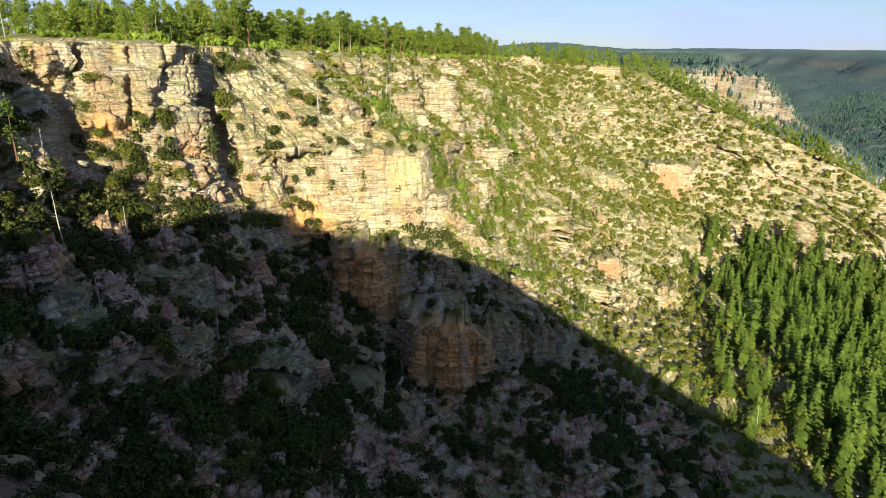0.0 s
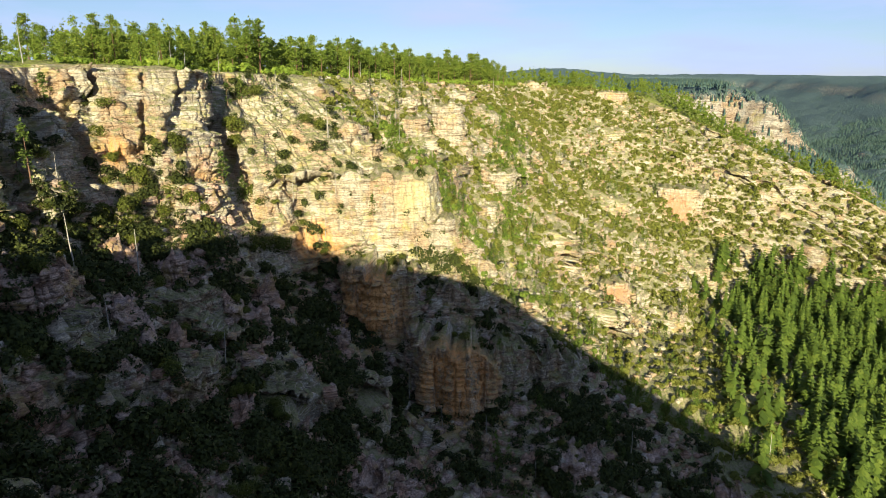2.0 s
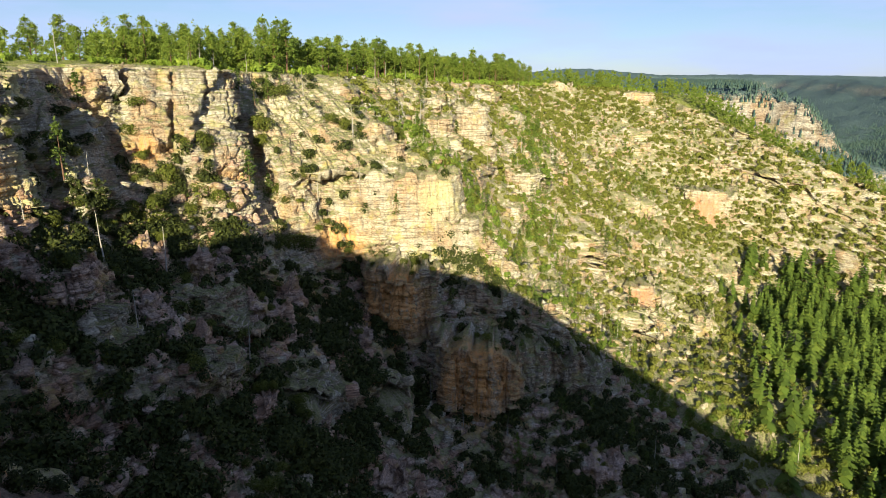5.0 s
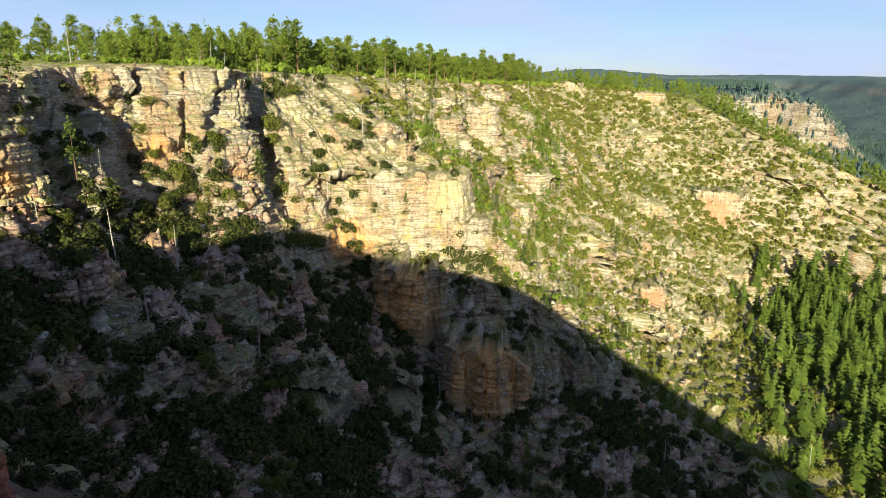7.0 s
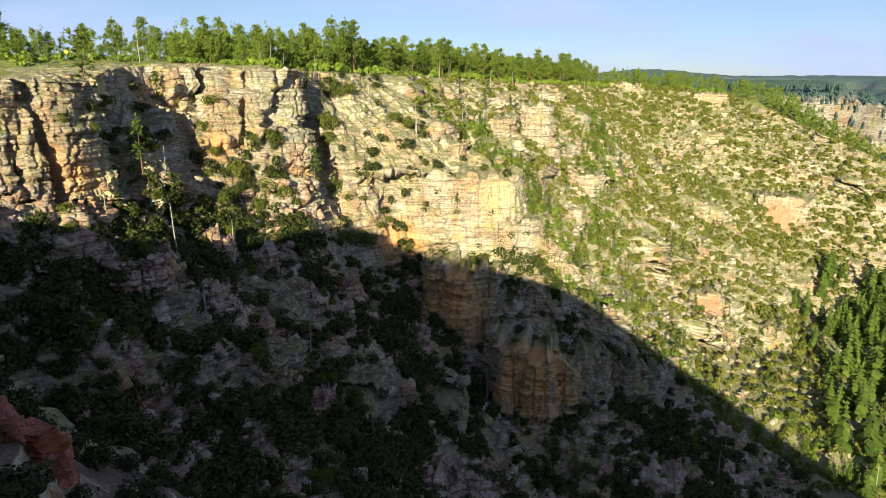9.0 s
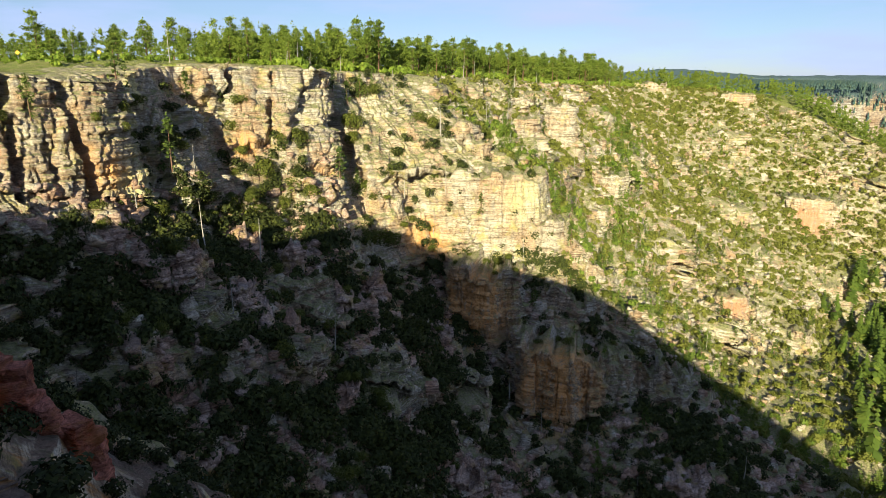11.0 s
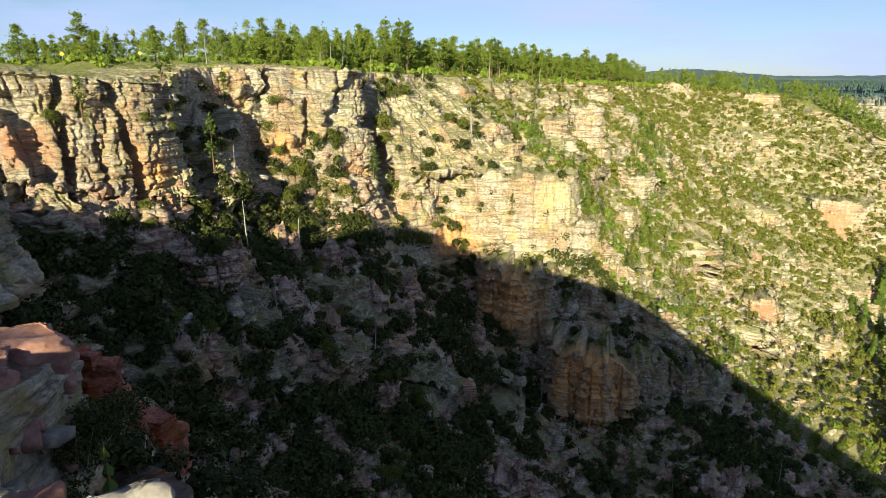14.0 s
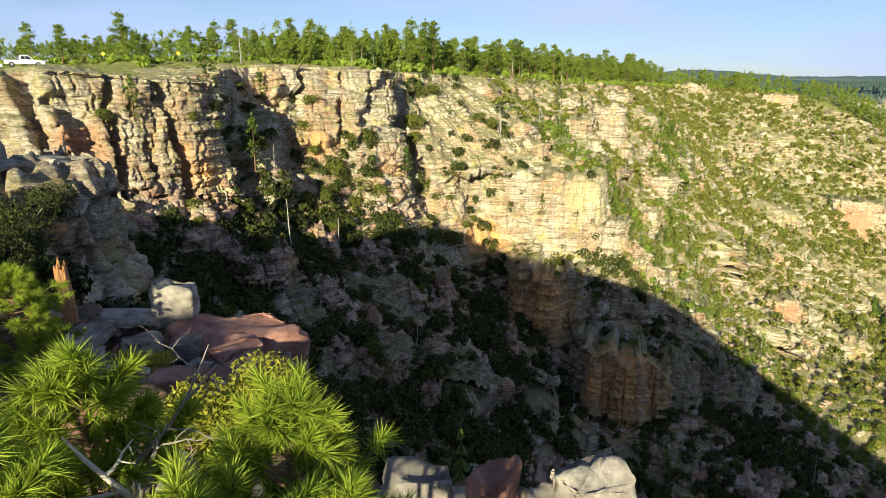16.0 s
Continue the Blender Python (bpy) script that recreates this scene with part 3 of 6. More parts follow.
plateau = []
for d in BACK[::-1]:
    line, tan = eased(lines[0], 1 + d * 1.3)
    ease = smooth(0, 6, d)
    line = lines[0] * (1 - ease) + line * ease
    tan /= np.linalg.norm(tan, axis=1, keepdims=True)
    out = np.column_stack([-tan[:, 1], tan[:, 0]])
    xy = line[:, :2] + out * d + shove[0, :, :2] * (1 - smooth(0, 10, d))
    rise = 1.5 * smooth(0, 20, d) + 3.0 * smooth(20, 160, d)
    # unseen rise behind the ledge, added and shaped to cast the canyon's shadow
    shade_hill = (9.2 + 3.3 * smooth(-13, -20, xy[:, 0]) + 4.5 * smooth(-26, -45, xy[:, 0]) * (1 - smooth(-50, -64, xy[:, 0]))) * smooth(-12, -30, xy[:, 1]) * smooth(2, -18, xy[:, 0])
    rise = rise * (1 - near_side) + near_side * (0.7 * smooth(0, 8, d) + shade_hill)
    rise = rise * (1 - spur) - spur * np.minimum(d * 0.55, 88)
    z = line[:, 2] + rise + 0.45 * fbm(xy[:, 0] / 6, xy[:, 1] / 6, 0, 3, 90) * smooth(0, 3, d)
    bl, _, _, _, _ = blocks(xy[:, 0], xy[:, 1], 2.5, 3.5, 400)
    z = z + 0.3 * bl * smooth(0, 2, d) * (1 - smooth(8, 16, d))
    bl2, _, _, _, _ = blocks(xy[:, 0] + 0.4 * xy[:, 1], xy[:, 1] - 0.3 * xy[:, 0], 0.9, 1.5, 410)
    z = z + near_side * (0.16 * bl2 + 0.12 * fbm(xy[:, 0] / 0.9, xy[:, 1] / 0.9, 0, 2, 91)) * smooth(0, 1, d)
    crop = (1 - smooth(-34, -27, xy[:, 0])) * near_side
    z = z + crop * (0.3 * bl + 0.2 * bl2 + 0.3 * fbm(xy[:, 0] / 3, xy[:, 1] / 3, 0, 3, 93)) * smooth(0, 1.5, d)
    plateau.append(np.column_stack([xy, z]))
plateau = np.stack(plateau)
plateau[-1] = sheet[0]
full = np.concatenate([plateau, sheet[1:]])
canyon = mesh_object("ground_canyon", full.reshape(-1, 3), grid_faces(*full.shape[:2]), ROCK)
canyon.data.materials.append(NEAR_ROCK)
canyon.data.materials.append(RIM_ROCK)
canyon.data.materials.append(MEADOW)
cum_rim = np.concatenate([[0], np.cumsum(np.linalg.norm(np.diff(lines[0], axis=0), axis=1))])
faces_near = np.tile(np.arange(NU - 1) < sum(COLS[:9]), full.shape[0] - 1).astype(np.int32)
bare = np.zeros((full.shape[0] - 1, NU - 1), bool)
wide = 7 + 4 * vnoise(cum_rim[:-1] / 14, 0, 0, 95)
for k, d in enumerate(BACK[::-1][1:]):
    bare[k] = (d < wide) & (np.arange(NU - 1) < sum(COLS[:21]))
meadow = np.zeros_like(bare)
meadow[:len(BACK) - 1] = ~bare[:len(BACK) - 1]
faces_near = np.where((faces_near == 0) & bare.ravel(), 2, np.where((faces_near == 0) & meadow.ravel(), 3, faces_near)).astype(np.int32)
canyon.data.polygons.foreach_set("material_index", faces_near)
tagged(canyon, "bedded buff and rust canyon walls with rubble slopes", "canyon", kind="structure")

# far country, one coarse sheet out to the horizon
gx = np.concatenate([np.linspace(-3500, -400, 24), np.linspace(-380, 120, 36), np.linspace(125, 760, 128), np.linspace(775, 1500, 50), np.linspace(1530, 4400, 40)])
gy = np.concatenate([np.linspace(-800, 150, 16), np.linspace(160, 330, 14), np.linspace(335, 1100, 150), np.linspace(1115, 1500, 30), np.linspace(1530, 4600, 60)])
FX, FY = np.meshgrid(gx, gy)
MAIN_AXIS = [(150, 110), (270, 190), (380, 360), (470, 640), (590, 1000), (740, 1312), (900, 2000), (1000, 3000)]
SIDE_AXIS = [(430, 480), (330, 470), (240, 520), (160, 590)]
SIDE_TWO = [(590, 1000), (430, 1050), (330, 1150)]


def far_height(x, y):
    wob = 26 * fbm(x / 120, y / 120, 0, 4, 500)
    def wall(d, w):
        t = np.clip((d + wob - 15) / w, 0, 1)
        return 0.78 * t + 0.22 * smooth(0.7, 0.9, t)
    east = smooth(-40, 60, x - np.interp(y, [q[1] for q in MAIN_AXIS], [q[0] for q in MAIN_AXIS]))
    w = np.minimum(np.minimum(wall(plan_distance(x, y, MAIN_AXIS), 165 + 260 * east), wall(plan_distance(x, y, SIDE_AXIS) + 10, 105)), wall(plan_distance(x, y, SIDE_TWO), 150))
    return -132 + 124 * w


FZ = far_height(FX, FY) + 5 * fbm(FX / 50, FY / 50, 0, 3, 505)
slope = smooth(-124, -110, FZ) * (1 - smooth(-26, -10, FZ))
tread = FZ / 14 + 0.8 * vnoise(FX / 70, FY / 70, 0, 507)
FZ = FZ + slope * (7 * (smooth(0.3, 0.7, tread - np.floor(tread)) - (tread - np.floor(tread))) + 4 * fbm(FX / 16, FY / 16, 0, 3, 508))
near_mask = np.maximum(1 - smooth(380, 430, np.hypot(FX - 60, FY - 120)), smooth(-60, -160, FX) * (1 - smooth(600, 800, FY)))
near_mask = np.maximum(near_mask, (1 - smooth(120, 150, FX)) * (1 - smooth(470, 620, FY)))
FZ = FZ - 130 * near_mask
FZ = FZ + 46 * np.exp(-((FX - 560) / 330) ** 2 - ((FY - 3700) / 500) ** 2) + 14 * np.exp(-((FX - 1500) / 700) ** 2 - ((FY - 3900) / 600) ** 2)
FZ = FZ + smooth(2000, 4500, np.hypot(FX, FY)) * 12
far = mesh_object("ground_far", np.stack([FX, FY, FZ], -1).reshape(-1, 3), grid_faces(*FX.shape), HAZED_LAND)
tagged(far, "distant forested plateau cut by canyons, tinted blue for haze", "plateau", kind="structure")


# ---- rock outcrops with upright faces ----
TOPS = []


def outcrop(path, top, foot, seed, label, mat=None, relief=1.0, cellsize=0.3, fall=0.0):
    """A bedded crag: the plan of its face from one flank round the front to the other, its top and its foot."""
    p = np.asarray(path, float)
    for _ in range(1):
        q = np.empty((2 * len(p) - 2, 2))
        q[0::2], q[1::2] = p[:-1] * 0.75 + p[1:] * 0.25, p[:-1] * 0.25 + p[1:] * 0.75
        p = np.vstack([p[:1], q, p[-1:]])
    run = np.concatenate([[0], np.cumsum(np.linalg.norm(np.diff(p, axis=0), axis=1))])
    cols = max(int(run[-1] / cellsize), 12)
    at = np.linspace(0, run[-1], cols)
    x, y = np.interp(at, run, p[:, 0]), np.interp(at, run, p[:, 1])
    tx, ty = np.gradient(x), np.gradient(y)
    ln = np.hypot(tx, ty) + 1e-9
    nx, ny = ty / ln, -tx / ln
    rows = max(int((top - foot) / cellsize), 8)
    crown = top - fall * at / run[-1] + 1.5 * vnoise(at / 4.0, seed, 0, seed) + 1.8 * (lattice(np.floor(at / 2.6), np.floor(at / 2.6) * 0, np.floor(at / 2.6) * 0, seed) - 0.5)
    share = np.linspace(0, 1, cols)
    bx, by = p[0, 0] + (p[-1, 0] - p[0, 0]) * share, p[0, 1] + (p[-1, 1] - p[0, 1]) * share
    grid = []
    for k, w in enumerate((1.0, 0.8, 0.6, 0.42, 0.26, 0.12)):
        grid.append(np.column_stack([x + (bx - x) * w, y + (by - y) * w, crown + 0.9 * vnoise(x / 1.3, y / 1.3, k, seed + 3) + 0.4 * w]))
    for k in range(rows + 1):
        z = crown + (foot - crown) * k / rows
        out = relief * bedded(at + 40 * seed, z, 50 + seed % 7) + 0.12 * fbm(x / 1.5, y / 1.5, z / 1.5, 3, seed) + (crown - z) * 0.1
        out = out * smooth(-0.5, 1.5, crown - z + 0.6)
        grid.append(np.column_stack([x + nx * out, y + ny * out, z]))
    g = np.stack(grid)
    pick_top = random.Random(seed)
    TOPS.extend(tuple(g[pick_top.choice((1, 2, 3, 4)), pick_top.randrange(4, cols - 4)]) for _ in range(max(2, cols // 22)))
    ob = mesh_object("rock_outcrop", g.reshape(-1, 3), grid_faces(*g.shape[:2]), mat or ROCK)
    return tagged(ob, label, "rock outcrop", "outcrops on the canyon walls")


SHADED = "orange-streaked bedded sandstone crag on the shaded spine"
PALE = "pale cream bedded sandstone crag on the sunny wall"
GREY = "grey-pink bedded rock outcrop on the shaded talus"
outcrop([(-28, 148), (-26, 140), (-23.8, 134.5), (-20.4, 135.6), (-18.8, 132.4), (-14.6, 133.0), (-13.0, 137.5), (-8.5, 138.5), (-6, 147)], -40, -60, 1, SHADED, relief=1.2, fall=3.5, cellsize=0.2)
outcrop([(-10, 137), (-7.5, 129), (-5.6, 124.2), (-1.6, 125.2), (-0.2, 121.8), (4.0, 121.8), (5.6, 126.0), (9.6, 125.6), (11.6, 130), (17, 131.5), (19, 140)], -54, -74, 2, SHADED, relief=1.2, fall=6.0, cellsize=0.2)
outcrop([(-4, 148), (-2, 142), (3, 142.5), (5, 140.0), (10, 143), (13, 149)], -47.5, -59, 3, SHADED, relief=1.1, fall=3.0)
outcrop([(12, 143), (13.5, 136), (20, 137.5), (22, 134.5), (27, 139), (30, 138), (34, 147)], -61, -75, 4, SHADED, relief=1.1, fall=5.0)
outcrop([(-38, 157), (-36, 152.5), (-22, 151), (-9, 153), (-5, 155.5), (-4, 167)], -22, -45, 5, PALE, relief=0.55)
outcrop([(-6.5, 160), (-5.5, 153.5), (0.5, 152.5), (3, 160)], -33.5, -47, 6, PALE, relief=0.7)
outcrop([(-7.5, 243), (-6.5, 235), (-1, 233.5), (3.5, 235), (5, 243)], -8, -23, 7, PALE)
outcrop([(-20.5, 208), (-19.5, 201), (-14, 199.5), (-8.5, 201), (-8, 209)], -10.5, -19, 8, PALE)
outcrop([(10, 237), (11, 230), (17, 228.5), (23.5, 230.5), (25, 238)], -31, -40, 9, PALE)
outcrop([(-39, 172), (-37, 166), (-30, 164.5), (-24.5, 166), (-22.5, 173)], -11.8, -19, 10, PALE)
outcrop([(-26.5, 167), (-25, 162), (-21, 161), (-18.5, 166)], -14.8, -23, 11, PALE)
outcrop([(103, 323), (105, 312), (118, 309), (131, 312), (134, 323)], -53, -71, 12, "rust-red crag face high on the sunny slope", cellsize=0.5)
outcrop([(55.5, 232), (57, 224), (63, 222.5), (68, 224), (69.5, 232)], -74, -84, 13, "rust-red crag face high on the sunny slope", cellsize=0.4)
outcrop([(27, 390), (29, 381), (42, 379), (56, 382), (58, 391)], -2.0, -11, 14, PALE, cellsize=0.5)
outcrop([(85, 404), (87, 396), (98, 394), (108, 397), (110, 405)], -7, -19, 15, PALE, cellsize=0.5)
outcrop([(82, 231), (83.5, 225), (87.5, 223.5), (91, 225), (92, 231)], -85, -94, 16, PALE, cellsize=0.4)
# lower crags in the shade: x, y, top, half width, height
for k, (x, y, top, half, tall) in enumerate(((24, 115, -76.5, 6, 9), (-45, 86, -36, 4.4, 7), (-37, 103, -37.5, 3.6, 9), (-25.5, 88, -53.5, 2.6, 6), (-57, 79, -23.5, 4, 9), (-57, 101, -26.5, 3, 6), (-50.5, 106, -31, 3, 6.5), (-33.7, 83, -46, 3.5, 5),
                                             (-25, 123.5, -52.5, 2.6, 6), (-14, 90, -64.5, 3, 6), (67, 131, -95.5, 4, 8), (-66, 77, -20, 4, 6), (-51, 86, -32, 3, 5), (-62.5, 82, -22.5, 3, 5), (-39, 117.5, -39.5, 3.5, 8))):
    ax, ay = np.array((x + 10.0, y)) / math.hypot(x + 10.0, y)
    bow = [(-1.0, 1.3), (-0.95, 0.1), (-0.35, -0.35), (0.4, -0.3), (0.95, 0.15), (1.05, 1.3)]
    outcrop([(x + half * (u * ay + v * ax), y + half * (-u * ax + v * ay)) for u, v in bow], top, top - tall, 30 + k, GREY, MAUVE_STONE, 1.0, 0.2)


# ---- scatter ----
rng = np.random.default_rng(7)
ground_n = sheet_normals(sheet)
cell = np.linalg.norm(np.cross(np.gradient(sheet, axis=1), np.gradient(sheet, axis=0)), axis=2)
flat_pts, flat_n, flat_area = sheet.reshape(-1, 3), ground_n.reshape(-1, 3), cell.ravel()
level = np.repeat(np.arange(NV), NU)
station = np.tile(np.arange(NU), NV)
HEAD = sum(COLS[:10])


def pick(weight, count):
    w = weight * flat_area
    idx = rng.choice(len(w), count, p=w / w.sum())
    p = flat_pts[idx].copy()
    p[:, :2] += rng.normal(0, 0.3, (count, 2))
    return p, flat_n[idx]


def spin(count, tilt=0.12):
    """Random turns about the vertical with a little lean."""
    a, b, c = rng.uniform(0, 2 * np.pi, count), rng.normal(0, tilt, count), rng.normal(0, tilt, count)
    ca, sa = np.cos(a), np.sin(a)
    m = np.zeros((count, 3, 3))
    m[:, 0, 0], m[:, 0, 1], m[:, 0, 2] = ca, -sa, b
    m[:, 1, 0], m[:, 1, 1], m[:, 1, 2] = sa, ca, c
    m[:, 2, 0], m[:, 2, 1], m[:, 2, 2] = -b * ca - c * sa, b * sa - c * ca, 1
    return m


def strew(name, variants, places, scales, mat, label, category, tilt=0.12, flip=None):
    """One object of kind stuff: the variants repeated at the places."""
    vs, fs, base = [], [], 0
    which = rng.integers(0, len(variants), len(places))
    for k, (v, f) in enumerate(variants):
        sel = np.flatnonzero(which == k)
        if not len(sel):
            continue
        m = spin(len(sel), tilt)
        sc = scales[sel][:, None] * rng.uniform(0.85, 1.15, (len(sel), 3))
        w = np.einsum("nij,nvj->nvi", m, v[None] * sc[:, None, :]) + places[sel][:, None, :]
        vs.append(w.reshape(-1, 3))
        fs.append((f[None] + (np.arange(len(sel)) * len(v))[:, None, None] + base).reshape(-1, f.shape[1]))
        base += len(sel) * len(v)
    ob = mesh_object(name, np.vstack(vs), np.vstack(fs), mat)
    return tagged(ob, label, category, kind="stuff")


def leaves(points, size, r, squash=1.0):
    """A small three-cornered spray of leaf at each point."""
    n = len(points)
    a, b = r.normal(size=(n, 3)), r.normal(size=(n, 3))
    a[:, 2] *= squash
    b[:, 2] *= squash
    a /= np.linalg.norm(a, axis=1, keepdims=True)
    b /= np.linalg.norm(b, axis=1, keepdims=True)
    s = size * r.uniform(0.6, 1.3, (n, 1))
    v = np.stack([points - a * s * 0.5, points + a * s * 0.5, points + b * s], 1).reshape(-1, 3)
    return v, np.arange(3 * n).reshape(-1, 3)


def shrub_mesh(seed, count=72, size=0.42):
    """A rounded bush: overlapping lobes covered with small sprays that lie along them."""
    r = np.random.default_rng(seed)
    k0 = 6
    lobes = r.normal(0, 0.26, (k0, 3)) * (1, 1, 0.45) + (0, 0, 0.5)
    rad = r.uniform(0.36, 0.55, k0)
    k = r.integers(0, k0, count)
    d = r.normal(size=(count, 3)) + (0, 0, 0.35)
    d /= np.linalg.norm(d, axis=1, keepdims=True)
    p = lobes[k] + d * (rad[k] * r.uniform(0.85, 1.08, count))[:, None]
    p[:, 2] = np.abs(p[:, 2])
    face = d + r.normal(0, 0.3, (count, 3))
    face /= np.linalg.norm(face, axis=1, keepdims=True)
    a = np.cross(face, r.normal(size=(count, 3)))
    a /= np.linalg.norm(a, axis=1, keepdims=True)
    c = np.cross(face, a)
    s = size * r.uniform(0.6, 1.3, (count, 1))
    v = np.stack([p - a * s * 0.5 - c * s * 0.35, p + a * s * 0.5 - c * s * 0.35, p + c * s * 0.65], 1).reshape(-1, 3)
    return v, np.arange(3 * count).reshape(-1, 3)


def tube(points, radii, sides=6):
    """A tapered limb through the points."""
    points = np.asarray(points, float)
    ring = []
    t = np.gradient(points, axis=0)
    t /= np.linalg.norm(t, axis=1, keepdims=True) + 1e-9
    up = np.array([0.31, 0.87, 0.38])
    for p, q, w in zip(points, t, radii):
        a = np.cross(q, up)
        a /= np.linalg.norm(a) + 1e-9
        b = np.cross(q, a)
        ang = np.linspace(0, 2 * np.pi, sides, endpoint=False)
        ring.append(p + w * (np.cos(ang)[:, None] * a + np.sin(ang)[:, None] * b))
    v = np.vstack(ring)
    f = []
    for i in range(len(points) - 1):
        for s in range(sides):
            f.append((i * sides + s, i * sides + (s + 1) % sides, (i + 1) * sides + (s + 1) % sides, (i + 1) * sides + s))
    return v, np.array(f)


def joined(parts):
    vs, fs, base = [], [], 0
    for v, f in parts:
        vs.append(v)
        fs.append(f + base)
        base += len(v)
    return np.vstack(vs), np.vstack(fs)


def pine_parts(seed, height=9.0, sparse=1.0, bare=0.3, tuft=17, leaf=0.35):
    """Trunk with limbs, and crown, of a ponderosa pine."""
    r = np.random.default_rng(seed)
    zs = np.linspace(-0.4, height, 7)
    sway = np.cumsum(r.normal(0, 0.06, (7, 2)), axis=0)
    line = np.column_stack([sway, zs])
    wood = [tube(line, np.linspace(0.02 * height, 0.015, 7), 7)]
    tufts = []
    for k in range(int(26 * sparse)):
        z = height * (bare + (1 - bare) * r.uniform(0.02, 0.99) ** 0.9)
        reach = height * 0.2 * (1 - ((z / height - bare) / (1 - bare)) ** 1.6 * 0.8) * r.uniform(0.55, 1.15)
        a = r.uniform(0, 2 * np.pi)
        root = np.array([np.interp(z, zs, line[:, 0]), np.interp(z, zs, line[:, 1]), z])
        tip = root + np.array([math.cos(a) * reach, math.sin(a) * reach, reach * r.uniform(-0.05, 0.45)])
        wood.append(tube([root, tip], [0.045, 0.012], 3))
        for q in (0.55, 0.8, 1.0):
            c = root + (tip - root) * q
            m = tuft
            tufts.append(c + r.normal(0, 1, (m, 3)) * np.array([0.36, 0.36, 0.2]) * height / 9)
    tufts.append(line[-1] + r.normal(0, 1, (18, 3)) * np.array([0.3, 0.3, 0.4]))
    return joined(wood), leaves(np.vstack(tufts), leaf * height / 9, r, 0.6)


def fir_mesh(seed, height=11.0):
    """Crown of a fir or spruce, in tiers of drooping sprays."""
    r = np.random.default_rng(seed)
    v, f = [], []
    tiers = 12
    for k in range(tiers):
        z = height * (0.1 + 0.9 * k / tiers)
        reach = height * 0.23 * (1 - k / tiers) ** 0.8 + 0.15
        for s in range(9):
            a = r.uniform(0, 2 * np.pi)
            ln = reach * r.uniform(0.65, 1.2)
            w = 0.30 * ln + 0.22
            c, sn = math.cos(a), math.sin(a)
            i = len(v)
            v += [(0, 0, z + 0.5), (c * ln * 0.6 - sn * w, sn * ln * 0.6 + c * w, z - 0.05 * ln), (c * ln * 0.6 + sn * w, sn * ln * 0.6 - c * w, z - 0.05 * ln), (c * ln, sn * ln, z - 0.25 * ln)]
            f += [(i, i + 1, i + 2), (i + 1, i + 3, i + 2)]
    i = len(v)
    v += [(0.15, 0, height * 0.85), (-0.1, 0.12, height * 0.85), (0, 0, height * 1.06), (0.18, 0, 0), (-0.09, 0.15, 0), (-0.09, -0.15, 0), (0, 0, height * 0.4)]
    f += [(i, i + 1, i + 2), (i + 3, i + 4, i + 6), (i + 4, i + 5, i + 6), (i + 5, i + 3, i + 6)]
    return np.array(v, float), np.array(f)


def ledge_fir(seed, height=8.0, boughs=46, sprays=11, leaf=0.42, wide=0.27):
    """Crown of an uneven fir: drooping boughs set with short sprays."""
    r = np.random.default_rng(seed)
    pts = [np.column_stack([r.normal(0, 0.12, 14), r.normal(0, 0.12, 14), height * r.uniform(0.86, 1.03, 14)])]
    for k in range(boughs):
        z = height * (0.08 + 0.87 * r.random() ** 0.9)
        reach = (0.3 + height * wide * (1 - z / height) ** 0.75) * r.uniform(0.45, 1.15)
        a = r.uniform(0, 2 * np.pi)
        q = r.uniform(0.15, 1.0, sprays) ** 0.7
        bough = np.column_stack([math.cos(a) * reach * q, math.sin(a) * reach * q, z - 0.3 * reach * q * q])
        pts.append(bough + r.normal(0, 0.13, bough.shape))
    return leaves(np.vstack(pts), leaf, r, 0.55)


def block_mesh(seed, flat=0.6, points=16, bevel=0.0):
    """An angular block of broken stone, about one metre wide."""
    r = random.Random(seed)
    bm = bmesh.new()
    for sx in (-1, 1):
        for sy in (-1, 1):
            for sz in (-1, 1):
                bm.verts.new((sx * r.uniform(0.3, 0.5), sy * r.uniform(0.26, 0.42), sz * r.uniform(0.36, 0.5) * flat))
    for _ in range(points // 3):
        p = Vector((r.uniform(-1, 1), r.uniform(-1, 1), r.uniform(-1, 1)))
        p = p / max(abs(p.x), abs(p.y), abs(p.z)) * r.uniform(0.85, 1.0)
        bm.verts.new((p.x * 0.5, p.y * 0.42, p.z * 0.5 * flat))
    hull = bmesh.ops.convex_hull(bm, input=bm.verts)
    bmesh.ops.delete(bm, geom=list({g for g in hull["geom_interior"] + hull["geom_unused"] if isinstance(g, bmesh.types.BMVert)}), context="VERTS")
    bmesh.ops.dissolve_limit(bm, angle_limit=radians(9), verts=bm.verts, edges=bm.edges)
    if bevel:
        bmesh.ops.bevel(bm, geom=list(bm.edges), offset=bevel, segments=2, profile=0.6, affect="EDGES")
    bmesh.ops.triangulate(bm, faces=bm.faces)
    bm.verts.index_update()
    v = np.array([w.co[:] for w in bm.verts])
    f = np.array([[w.index for w in q.verts] for q in bm.faces])
    bm.free()
    return v, f


